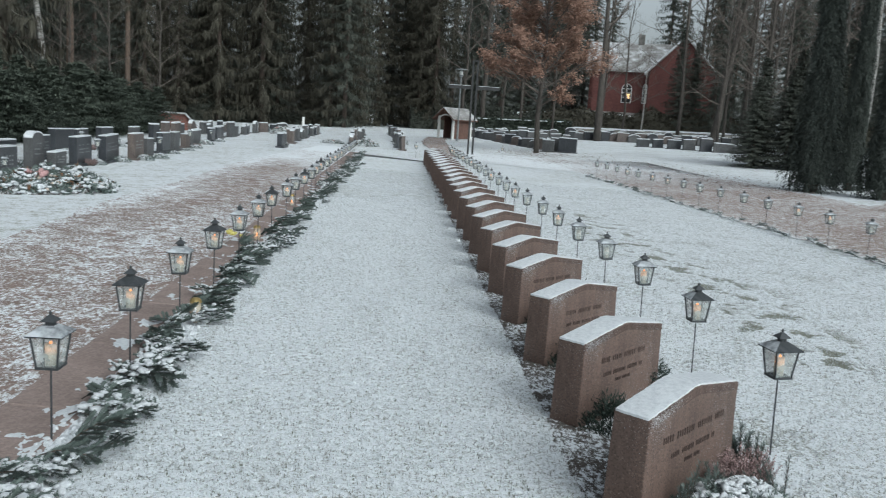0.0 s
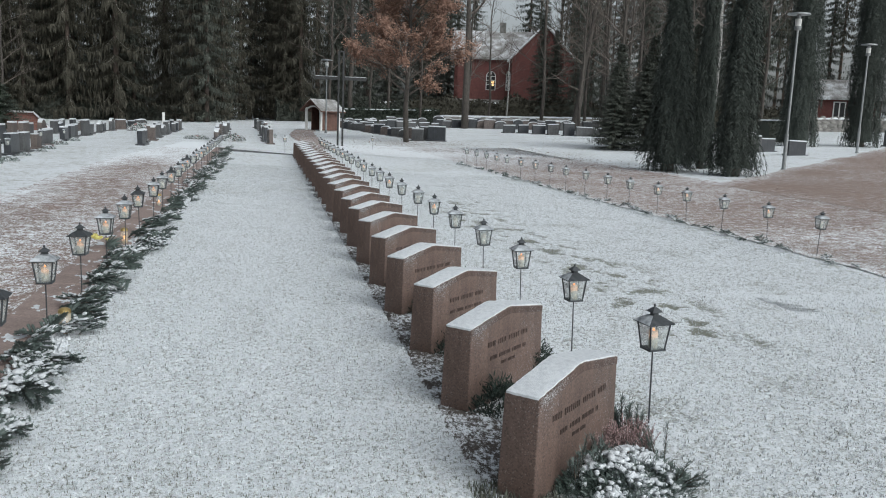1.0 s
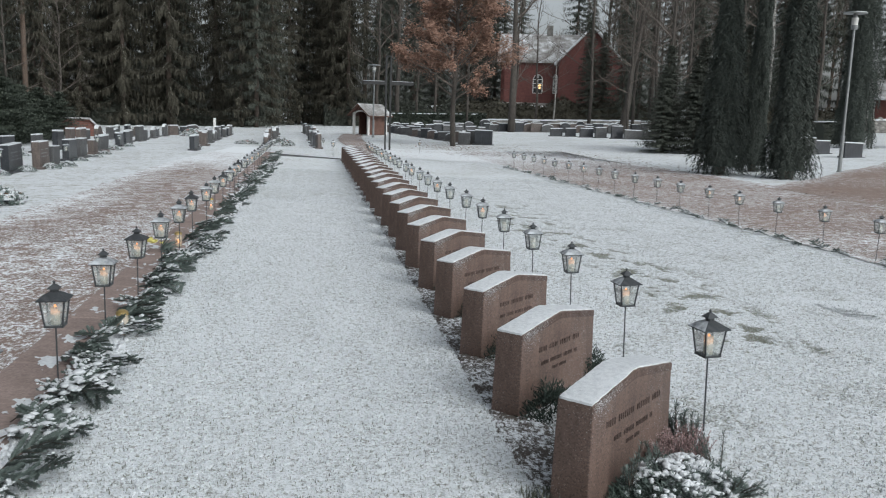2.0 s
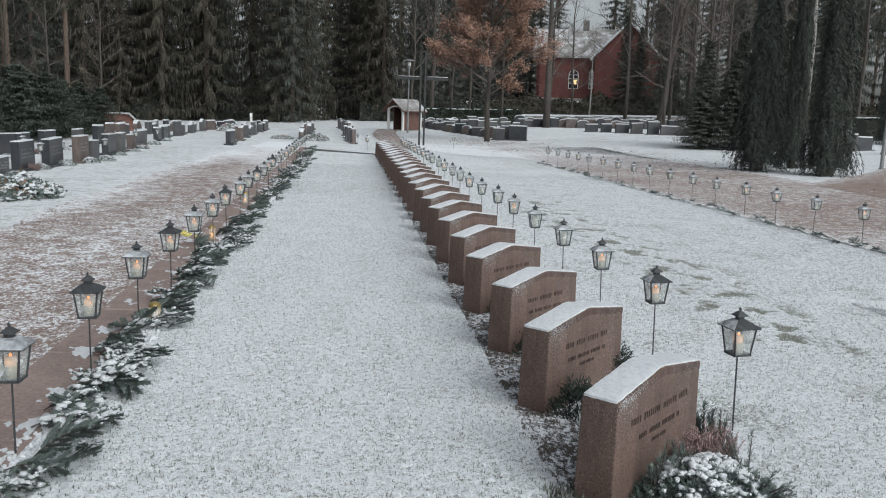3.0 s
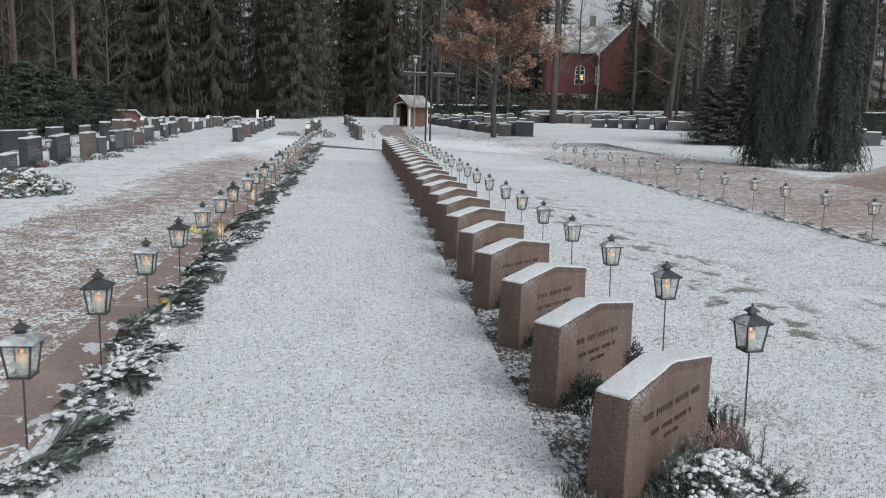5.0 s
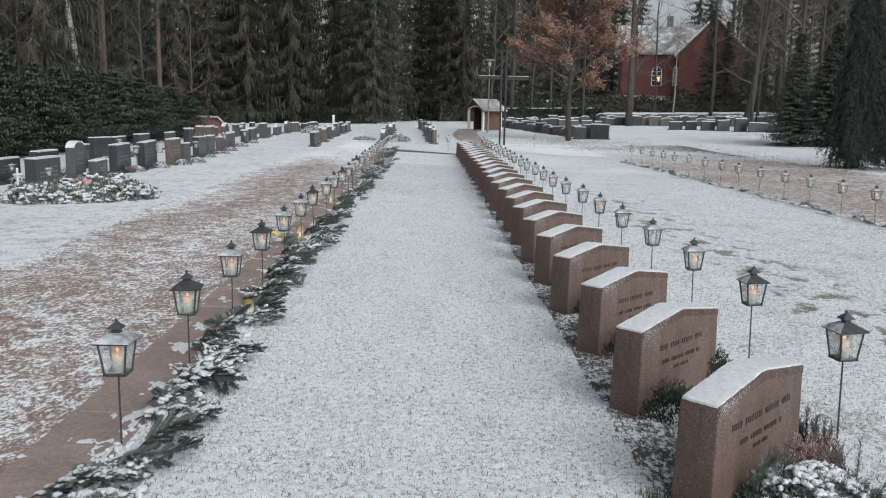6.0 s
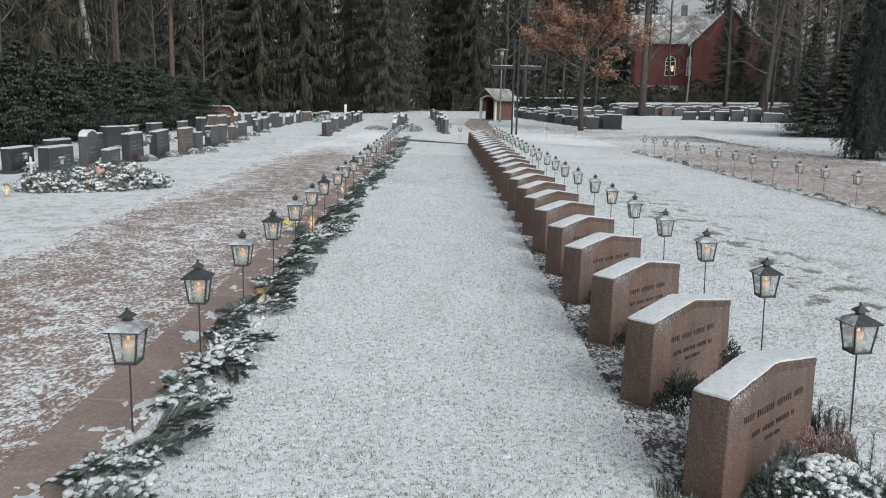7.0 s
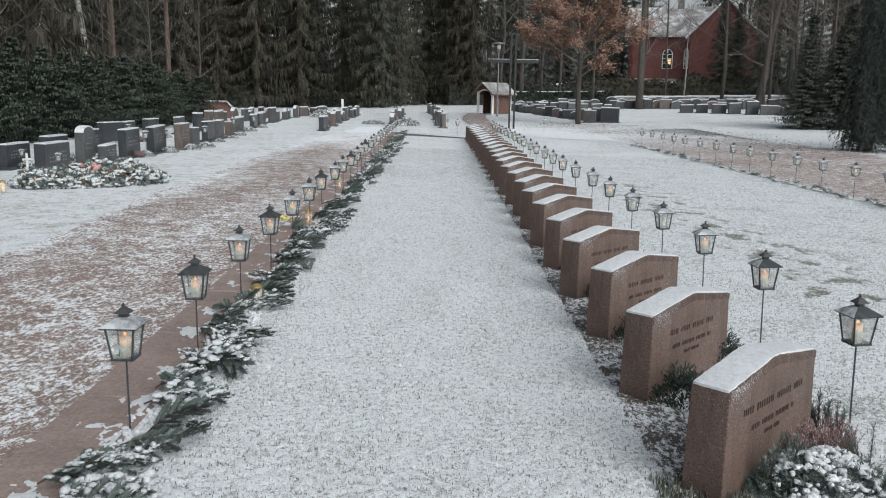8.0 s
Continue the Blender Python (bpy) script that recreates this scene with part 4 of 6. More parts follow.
for x, y, s, lean in ((-15.3, 40, 1.0, -5), (21.4, 72.5, 0.5, 0), (26.0, 45.5, 1.0, 0)):
    plant_broadleaf("birch_tree", BIRCH, x, y, 0 if lean else trng.uniform(0, 360), s, "birch with peeling white bark and bare twigs", "birches", tip=(0, lean))


# ---- hedges ----
def hedge(name, x0, y0, x1, y1, width, height, tufts, size, label, lumpy=0.3, mat=None, seed=1, flat=False, snow=False):
    rng = random.Random(seed)
    th = empty(name, label, "hedge")
    core = Shape()
    n = max(6, round(math.hypot(x1 - x0, y1 - y0) / 0.8))
    ax = Vector((x1 - x0, y1 - y0, 0)).normalized()
    sd = Vector((-ax.y, ax.x, 0))

    def top_at(u):
        return height * (1 + lumpy * (0 if flat else noise.noise((u * n * 0.35, seed, 0.0))) + (0 if flat else 0.10 * noise.noise((u * n * 1.3, seed, 3.0))))

    for k in range(n + 1):
        u = k / n
        c = Vector((x0 + (x1 - x0) * u, y0 + (y1 - y0) * u, 0))
        g = land(c.x, c.y)
        for e, z in ((-0.46, -0.1), (-0.46, 0.72), (-0.16, 0.93), (0.16, 0.93), (0.46, 0.72), (0.46, -0.1)):
            p = c + sd * (e * width)
            core.v.append((p.x, p.y, g + z * top_at(u) - 0.05))
    for k in range(n):
        for j in range(5):
            a = k * 6 + j
            core.f.append((a, a + 1, a + 7, a + 6))
    core.f.append(tuple(range(6)))
    core.f.append(tuple(n * 6 + j for j in reversed(range(6))))
    core.part("inner_growth", mat or M_HEDGE, th)
    leaf = Shape()
    for k in range(tufts):
        u = rng.random()
        c = Vector((x0 + (x1 - x0) * u, y0 + (y1 - y0) * u, 0))
        a = rng.uniform(-0.2, math.pi + 0.2)
        H = top_at(u)
        e = math.cos(a) * (0.5 if a < math.pi else 0.5)
        zz = (0.72 + 0.28 * math.sin(a)) * H if rng.random() < 0.4 else rng.random() * 0.8 * H
        e = e if zz > 0.7 * H else math.copysign(0.47, e)
        p = c + sd * (e * width)
        p.z = land(c.x, c.y) + zz
        d = (sd * e * 1.4 + ax * rng.uniform(-0.8, 0.8) + Vector((0, 0, rng.uniform(-0.5, 1.0)))).normalized() * size * rng.uniform(0.6, 1.3)
        leaf.blade(p - d * 0.4, d, size * 0.38, d.cross(Vector((rng.uniform(-1, 1), rng.uniform(-1, 1), 1))).normalized())
    leaf.part("foliage", mat or M_HEDGE, th)
    if snow:
        s = Shape()
        for k in range(60):
            u = (k + rng.random() * 0.5) / 60
            c = Vector((x0 + (x1 - x0) * u, y0 + (y1 - y0) * u, 0)) + sd * rng.uniform(-0.3, 0.3) * width
            s.blob((c.x, c.y, land(c.x, c.y) + height * 0.96), (0.25, 0.2, 0.05), rng)
        s.part("snow", M_SNOW, th, "patches of snow")
    return th


def spruce_hedge():
    th = empty("spruce_hedge", "tall uneven dark green spruce hedge behind the graves", "hedge")
    rng = random.Random(6)
    kinds = [spruce_meshes(80 + k, 2.5 + 0.2 * k, 1.0, -0.95, M_HEDGE, M_BARK, 10, 0.0, 0.13, 0.24, -0.35, 0.05, frosty=0.03, curtain=3) for k in range(3)]
    for y in steps(3.0, 35.6, 0.85):
        trunk_me, crown_me, limb_me = rng.choice(kinds)
        z = rng.uniform(0.72, 0.98)
        for e in (0, 1):
            x = -9.7 - 1.2 * e + rng.uniform(-0.25, 0.25)
            py = y + rng.uniform(-0.2, 0.2) + 0.4 * e
            ob = new("shrub_crown", crown_me)
            ob.parent = th
            ob.matrix_basis = pose(x, py, land(x, py) - 0.1, rng.uniform(-9, 9), rng.uniform(-9, 9), rng.uniform(0, 360)) @ Matrix.Diagonal((1.15, 1.15, z * (0.86 + 0.1 * e), 1))
    core = Shape()
    for y in steps(3.0, 36.5, 1.1):
        core.blob((-10.5, y, land(-10, y) + 0.75), (0.75, 0.85, 0.85), rng, 5, 8, 0.2)
    core.part("inner_growth", M_HEDGE, th)


spruce_hedge()
hedge("clipped_hedge", 4.6, 69.0, 14.6, 69.0, 1.2, 1.25, 5000, 0.3, "low clipped dark hedge lightly topped with snow", 0.05, seed=4, flat=True, snow=True)
hedge("undergrowth", 1.5, 78.0, 13.5, 79.0, 2.6, 2.0, 3600, 0.4, "dark undergrowth behind the clipped hedge", 0.5, M_NEEDLE, 31)
hedge("undergrowth", -44, 73.0, -3.5, 73.0, 3.4, 1.3, 12000, 0.42, "dark undergrowth along the edge of the woods", 1.3, M_NEEDLE, 12)
hedge("shrubbery", 33.0, 63.0, 44.0, 64.0, 2.4, 1.9, 3200, 0.4, "straggling dark shrubs behind the road", 0.6, M_NEEDLE_B, 19)
hedge("shrubbery", 30.3, 46.6, 32.6, 46.4, 1.6, 1.35, 900, 0.22, "rounded dark bush capped with snow", 0.3, M_NEEDLE, 23, snow=True)
hedge("shrubbery", 12.0, 80.0, 37.0, 82.0, 2.4, 1.7, 5200, 0.4, "straggling dark shrubs below the church", 0.6, M_NEEDLE_B, 9)


# ---- walls and buildings ----
def field_wall(x0, x1, y, height, seed):
    th = tagged(new("stone_wall"), "low field-stone wall topped with snow", "wall", kind="structure")
    rng = random.Random(seed)
    core = Shape()
    for xa, xb in zip(steps(x0, x1, 2.0), steps(x0, x1, 2.0)[1:]):
        g = land((xa + xb) / 2, y)
        core.box(((xa + xb) / 2, y, g + height / 2 - 0.15), (xb - xa + 0.002, 0.5, height + 0.24))
    core.part("wall_core", M_FIELD, th)
    snow = Shape()
    for xa, xb in zip(steps(x0, x1, 1.0), steps(x0, x1, 1.0)[1:]):
        g = land((xa + xb) / 2, y)
        snow.box(((xa + xb) / 2, y - 0.02, g + height + 0.03 + rng.uniform(-0.015, 0.015)), (xb - xa + 0.001, 0.62, 0.12))
    snow.part("snow_cap", M_SNOW, th)
    stone_data = [bevelled(Shape().blob((0, 0, 0), (0.34, 0.12, 0.19), random.Random(seed + k), 4, 6, 0.2).part("stone", M_FIELD, th), 0.01, 1) for k in range(3)]
    for ob in stone_data:
        ob.matrix_basis = pose(x0 + 0.3, y - 0.2, land(x0, y) + 0.2)
    count = 0
    row = 0
    while row * 0.33 < height - 0.1:
        x = x0 + rng.uniform(0.2, 0.5)
        while x < x1 and count < 280:
            ob = new("stone", rng.choice(stone_data).data)
            ob.parent = th
            ob.matrix_basis = pose(x, y - 0.24, land(x, y) + 0.15 + 0.33 * row + rng.uniform(-0.03, 0.03), 0, rng.uniform(-12, 12), 0) @ Matrix.Diagonal((rng.uniform(0.8, 1.3), 1, rng.uniform(0.85, 1.1), 1))
            x += rng.uniform(0.6, 0.85)
            count += 1
        row += 1
    return th


field_wall(14.4, 38, 71.0, 0.72, 3)
field_wall(43, 68, 66.0, 1.1, 4)


def arch_outline(w, h, n=8):
    r = w / 2
    pts = [(-r, 0), (r, 0), (r, h - r * 1.15)]
    pts += [(r * math.cos(math.pi * k / n), h - r * 1.15 + r * 1.15 * math.sin(math.pi * k / n)) for k in range(1, n)]
    return pts + [(-r, h - r * 1.15)]


def arched_window(parent, m, w, h, lit=False):
    pane = Shape().extrude(arch_outline(w, h), 0.05, (0, 0.02, 0)).part("window", M_PANE, parent, "arched window")
    pane.matrix_basis = m
    trim = Shape()
    out, inn = arch_outline(w + 0.15, h + 0.10), arch_outline(w, h)
    k = len(out)
    n = len(trim.v)
    for v in (-0.06, 0.05):
        trim.v += [(a, v, b - 0.05) for a, b in out] + [(a, v, b) for a, b in inn]
    for i in range(k):
        j = (i + 1) % k
        trim.f += [(n + i, n + j, n + k + j, n + k + i), (n + i, n + j, n + 2 * k + j, n + 2 * k + i), (n + k + i, n + k + j, n + 3 * k + j, n + 3 * k + i)]
    trim.part("window_frame", M_WHITE, pane, "white frame")
    bars = Shape().box((0, -0.01, h * 0.5), (0.08, 0.06, h - 0.1))
    for q in (0.28, 0.52, 0.74):
        bars.box((0, -0.012, h * q), (w, 0.05, 0.06))
    bars.part("glazing_bars", M_WHITE, pane, "white glazing bars")
    if lit:
        Shape().box((w * 0.22, -0.004, h * 0.42), (w * 0.34, 0.02, h * 0.10)).box((w * 0.25, -0.004, h * 0.28), (w * 0.24, 0.02, h * 0.12)).part("lit_pane", M_LIT, pane, "warm light behind the pane")
    return pane


def church():
    th = empty("church", "red church with a snow-dusted grey roof and white arched windows", "church")
    ang = 16.3
    o = Vector((0.6 + 95 * math.sin(radians(ang)), 0.07 + 95 * math.cos(radians(ang)), 0))
    th.matrix_basis = pose(o.x, o.y, 0.56, 0, 0, -ang)
    zb, ze, zr, zp = 2.7, 7.35, 10.6, 11.05
    foot = [(-6.5, 1.6), (-0.75, 1.6), (0.0, 0.0), (6.8, 0.0), (6.8, 12), (-6.5, 12)]
    for k, ((ax, ay), (bx, by)) in enumerate(zip(foot, foot[1:] + foot[:1])):
        d = Vector((bx - ax, by - ay, 0))
        nrm = Vector((d.y, -d.x, 0)).normalized()
        ln = d.length
        outline = [(0, zb), (ln, zb), (ln, ze)] + ([(ln / 2, zp - 0.15)] if k == 2 else []) + [(0, ze)]
        Shape().extrude(outline, 0.4, Vector((ax, ay, 0)), d.normalized(), (0, 0, 1), -nrm).part("wall", M_RED, th, "red wall")
        Shape().extrude([(0, 0.5), (ln, 0.5), (ln, zb), (0, zb)], 0.5, Vector((ax, ay, 0)) + nrm * 0.12, d.normalized(), (0, 0, 1), -nrm).part("plinth", M_FIELD, th, "grey stone plinth")
    roof = Shape()
    roof.extrude([(-0.55, ze - 0.35), (3.4, zp), (7.3, ze - 0.35), (7.3, ze - 0.6), (3.4, zp - 0.22), (-0.55, ze - 0.6)], 12.5, (0, -0.35, 0))
    roof.part("roof", M_ROOF, th, "grey roof dusted with snow")
    nave = Shape()
    nave.extrude([(0, 0), (4.6, zr - ze + 0.05), (9.2, 0), (9.2, -0.25), (4.6, zr - ze - 0.2), (0, -0.25)], 9.2, (-7.0, 1.2, ze), (0, 1, 0), (0, 0, 1), (1, 0, 0))
    nave.part("roof", M_ROOF, th, "grey roof dusted with snow")
    verge = Shape().extrude([(-0.6, ze - 0.30), (3.4, zp + 0.08), (3.4, zp - 0.12), (-0.6, ze - 0.52)], 0.25, (0, -0.42, 0))
    verge.part("verge", M_SNOW, th, "snow-covered roof edge")
    Shape().box((-1.3, 5.8, zr + 0.4), (0.7, 0.7, 1.2)).part("chimney", M_FIELD, th)
    corner = Shape().box((0.05, -0.03, (zb + ze) / 2 - 0.1), (0.22, 0.12, ze - zb - 0.3)).part("corner_board", M_RED, th)
    arched_window(th, pose(-2.35, 1.54, zb + 1.1, 0, 0, 0), 0.95, 2.0, True)
    d = math.degrees(math.atan2(-1.6, 0.75))
    arched_window(th, pose(-0.40, 0.72, zb + 1.1, 0, 0, d), 0.8, 2.0)
    return th


church()


def shelter():
    th = empty("shelter", "small wooden shelter with a snowy gabled roof and white posts", "shelter")
    x, y = 4.22, 55.6
    th.matrix_basis = pose(x, y, land(x, y), 0, 0, -46)
    w, d, he, hr = 1.25, 1.7, 1.5, 1.98
    for sx in (-0.5, 0.5):
        for sy in (-0.5, 0.5):
            bevelled(Shape().box((sx * w, sy * d, he / 2 - 0.03), (0.14, 0.14, he)).part("post", M_WHITE, th, "white post"), 0.01, 1)
    Shape().box((0.5 * w, 0, he / 2), (0.05, d - 0.16, he - 0.06)).part("side_wall", M_WOOD, th)
    Shape().box((-0.5 * w, 0.2, he / 2), (0.05, d - 0.56, he - 0.06)).part("side_wall", M_WOOD, th)
    Shape().box((0, 0.5 * d, he / 2), (w - 0.14, 0.05, he - 0.06)).part("back_wall", M_WOOD, th)
    Shape().extrude([(-w / 2, he - 0.02), (w / 2, he - 0.02), (0, hr - 0.06)], 0.05, (0, -d / 2 - 0.03, 0)).part("gable", M_WOOD, th)
    arch = Shape()
    pts = [(0.5 * w * math.cos(a), 0.75 * he + 0.28 * math.sin(a) * he) for a in [math.pi * k / 10 for k in range(11)]]
    arch.tube([(a, -d / 2 - 0.06, b) for a, b in pts], [0.05] * 11, 5)
    arch.part("arch", M_WHITE, th)
    e = 0.32
    k = (hr - he) / (w / 2)
    Shape().extrude([(-w / 2 - e, he - e * k), (0, hr), (w / 2 + e, he - e * k), (w / 2 + e, he - e * k - 0.07), (0, hr - 0.08), (-w / 2 - e, he - e * k - 0.07)], d + 0.7, (0, -d / 2 - 0.35, 0)).part("roof", M_WOOD, th)
    Shape().extrude([(-w / 2 - e, he - e * k + 0.004), (0, hr + 0.004), (w / 2 + e, he - e * k + 0.004), (w / 2 + e - 0.03, he - e * k + 0.035), (0, hr + 0.035), (-w / 2 - e + 0.03, he - e * k + 0.035)], d + 0.66, (0, -d / 2 - 0.33, 0)).part("roof_snow", M_ROOF, th, "thin layer of snow on the roof")
    return th


shelter()


def lamp_post(x, y, height, turn):
    th = empty("lamp_post", "slender grey metal park lamp post with a flat round top", "street lamp", "park lamp posts")
    th.matrix_basis = pose(x, y, land(x, y), 0, 0, turn)
    s = height / 5.05
    Shape().frustum(12, 0.064, 0.064, -0.3, 1.15 * s).frustum(12, 0.09, 0.09, 0.0, 0.05).part("lower_tube", M_STEEL, th, smooth=False)
    Shape().frustum(12, 0.044, 0.038, 1.15 * s, 4.55 * s).part("upper_tube", M_STEEL, th)
    Shape().frustum(12, 0.066, 0.066, 1.12 * s, 1.18 * s).part("collar", M_STEEL, th)
    head = Shape().frustum(12, 0.10, 0.115, 4.50 * s, 4.62 * s).part("lamp_head", M_STEEL, th)
    Shape().frustum(12, 0.07, 0.07, 4.85 * s, 4.98 * s).part("lamp_neck", M_STEEL, head)
    Shape().frustum(12, 0.095, 0.105, 4.62 * s, 4.85 * s).part("diffuser", M_WHITE, head, "milky diffuser")
    Shape().frustum(16, 0.36, 0.34, 4.98 * s, 5.02 * s).frustum(16, 0.30, 0.10, 5.02 * s, 5.05 * s).part("canopy", M_STEEL, head, "flat round canopy")
    return th


lamp_post(17.43, 25.06, 5.07, 10)
lamp_post(28.05, 35.2, 5.07, 40)
lamp_post(4.19, 52.0, 4.4, 0)


def cross():
    th = empty("memorial_cross", "tall slim black metal cross with snow on its arms", "cross")
    x, y = 3.76, 36.9
    th.matrix_basis = pose(x, y, land(x, y), 0, 0, 0)
    for sx in (-0.10, 0.10):
        Shape().box((sx, 0, 1.95), (0.075, 0.10, 4.1)).part("upright", M_BLACK, th)
    Shape().box((0, 0, 4.02), (0.30, 0.10, 0.05)).part("top_plate", M_BLACK, th)
    for sx in (-1, 1):
        Shape().box((sx * 0.62, 0, 2.89), (0.95, 0.10, 0.14)).part("arm", M_BLACK, th)
        Shape().box((sx * 0.62, 0, 2.967), (0.93, 0.09, 0.014)).part("snow", M_SNOW, th, "line of snow")
    return th


cross()


def shed():
    th = empty("shed", "low brick shed with a snow-edged roof beside the hedge", "shed")
    x, y = -11.0, 44.0
    th.matrix_basis = pose(x, y, land(x, y), 0, 0, 14)
    pts = [(-2.4, -0.3), (1.25, -0.3), (1.25, 0.20), (0.62, 0.82), (-2.0, 0.82), (-2.4, 0.45)]
    Shape().extrude(pts, 2.5, (0, 0, 0)).part("wall", M_BRICK, th, "red brick wall")
    top = [(1.42, 0.04), (0.65, 0.83), (-2.03, 0.83), (-2.55, 0.33), (-2.55, 0.37), (-2.06, 0.88), (0.68, 0.88), (1.47, 0.07)]
    Shape().extrude(top, 2.9, (0, -0.2, 0)).part("roof", M_ROOF, th, "snow-covered roof")
    return th


shed()


def red_house():
    th = empty("red_house", "red wooden house with a snowy roof and white-framed windows", "house")
    a = 36.6
    x, y = 0.6 + 88 * math.sin(radians(a)), 88 * math.cos(radians(a))
    th.matrix_basis = pose(x, y, land(x, y) + 0.4, 0, 0, -a + 6)
    Shape().box((0, 2.5, 1.3), (7.5, 5, 2.9)).part("wall", M_RED, th, "red board walls")
    Shape().extrude([(-0.5, 2.6), (2.5, 4.4), (5.5, 2.6), (5.5, 2.4), (2.5, 4.2), (-0.5, 2.4)], 8.4, (-4.2, 0, 0), (0, 1, 0), (0, 0, 1), (1, 0, 0)).part("roof", M_ROOF, th, "snow-covered roof")
    for wx in (-2.2, 0.2, 2.3):
        p = Shape().box((wx, -0.03, 1.5), (0.9, 0.08, 1.3)).part("window", M_PANE, th)
        f = Shape()
        for dx in (-0.5, 0, 0.5):
            f.box((wx + dx, -0.08, 1.5), (0.1, 0.06, 1.5))
        for dz in (-0.7, 0.7):
            f.box((wx, -0.082, 1.5 + dz), (1.1, 0.06, 0.1))
        f.part("window_frame", M_WHITE, p, "white frame")
    return th


red_house()


# ---- cut fir boughs with snow, laid along the lantern rows ----
def bough_meshes(seed, length=0.42, twigs=13, rich=1.0):
    rng = random.Random(seed)
    stem, green, snow = Shape(), Shape(), Shape()
    curve = rng.uniform(-0.25, 0.25)

    def at(u):
        return Vector((length * u, curve * length * u * u, 0.035 + 0.09 * math.sin(u * 2.4) * (1 - 0.4 * u)))

    stem.tube([at(k / 4) for k in range(5)], [0.005, 0.0045, 0.004, 0.003, 0.0015], 4)

    def needles(a, b, count):
        d = b - a
        dn = d.normalized()
        s = dn.cross(Vector((0, 0, 1))).normalized()
        up = s.cross(dn)
        count = round(count * rich)
        for k in range(count):
            p = a + d * ((k + rng.random()) / count)
            ang = rng.uniform(-0.5, math.pi + 0.5)
            out = s * math.cos(ang) + up * math.sin(ang)
            nd = (out * 0.9 + dn * 0.75).normalized() * rng.uniform(0.019, 0.031)
            green.blade(p, nd, 0.0062 / rich ** 0.6, dn.cross(out).normalized())

    def powder(a, b, size):
        """Snow caught along a twig: small lumps that run together, with bare stretches."""
        d = b - a
        n = max(2, round(d.length / 0.011))
        phase = rng.uniform(0, 50)
        for k in range(n):
            if noise.noise((phase + 1.1 * k * 0.22, 0.5, 0.0)) + 0.12 > rng.uniform(-0.15, 0.15):
                p = a + d * ((k + rng.random()) / n)
                r = size * (0.45 + 1.25 * rng.random() ** 2.5)
                snow.blob((p.x + rng.gauss(0, 0.006), p.y + rng.gauss(0, 0.007), p.z + rng.uniform(0.006, 0.016)), (r * rng.uniform(0.9, 1.5), r * rng.uniform(0.8, 1.3), r * rng.uniform(0.35, 0.6)), rng, 4, 7, 0.22)

    needles(at(0.1), at(1.0), 300)
    powder(at(0.2), at(1.0), 0.017)
    for k in range(twigs):
        u = 0.10 + 0.84 * k / twigs
        a = at(u)
        e = 1 if k % 2 else -1
        ln = (0.15 * (1 - u) + 0.075) * rng.uniform(0.75, 1.2)
        d = Vector((0.8, e * rng.uniform(0.5, 1.0), rng.uniform(-0.2, 0.45))).normalized() * ln
        b = a + d
        b.z = max(b.z, 0.012)
        stem.tube([a, b], [0.003, 0.001], 3)
        needles(a, b, int(230 * ln / 0.15))
        powder(a, b, 0.016)
    return stem.data("stem", M_BARK), green.data("needles", M_FIR), snow.data("snow", M_SNOW, True)


BOUGH = [bough_meshes(300 + k, 0.34 + 0.04 * (k % 4)) for k in range(7)]
FAR_BOUGH = [bough_meshes(320 + k, 0.36 + 0.04 * k, 9, 0.3) for k in range(3)]
frng = random.Random(17)


def lay_bough(x, y, turn, size, lift, tip, group, snowy=True):
    th = empty("fir_bough", "cut fir bough lying on the ground" + (", dusted with clumps of snow" if snowy else ", almost free of snow"), "fir bough", group)
    for part_name, me in list(zip(("stem", "needles", "snow"), frng.choice(BOUGH if y < 11 and x < 1 else FAR_BOUGH)))[:3 if snowy else 2]:
        ob = new(part_name, me)
        ob.parent = th
        if part_name != "stem":
            tagged(ob, kind="stuff")
    th.matrix_basis = pose(x, y, land(x, y) + lift, frng.uniform(-18, 18), tip, turn) @ Matrix.Diagonal((size, size, size, 1))
    return th


y = 2.5
while y < 27.6:
    tight = 0.088 if y < 9 else 0.14
    lean_to = 0.09 * math.sin(y * 5.9) + 0.05 * math.sin(y * 2.3)
    snowy = frng.random() < (0.74 if y < 4.6 else 0.58 if y < 9 else 0.4)
    if frng.random() < 0.66:
        lay_bough(-0.72 + lean_to * 0.6 + frng.uniform(-0.07, 0.07), y, frng.uniform(-65, 40), frng.uniform(0.55, 0.88), frng.uniform(0.0, 0.03), frng.uniform(-14, 8), "fir boughs along the lanterns", snowy)
    else:
        lay_bough(-0.58 + lean_to + frng.uniform(-0.06, 0.05), y, frng.uniform(0, 360), frng.uniform(0.42, 0.62), frng.uniform(0.0, 0.03), frng.uniform(-25, 0), "fir boughs along the lanterns", snowy)
    y += tight * frng.uniform(0.6, 1.4)

for k in range(80):
    y = 8.6 + 0.24 * k + frng.uniform(-0.1, 0.1)
    if frng.random() < 0.8:
        lay_bough(7.36 - 0.0277 * (y - 9.47) + frng.uniform(-0.08, 0.10), y, frng.uniform(0, 360), frng.uniform(0.35, 0.6), 0.0, frng.uniform(-10, 3), "fir sprigs along the far road", frng.random() < 0.5)


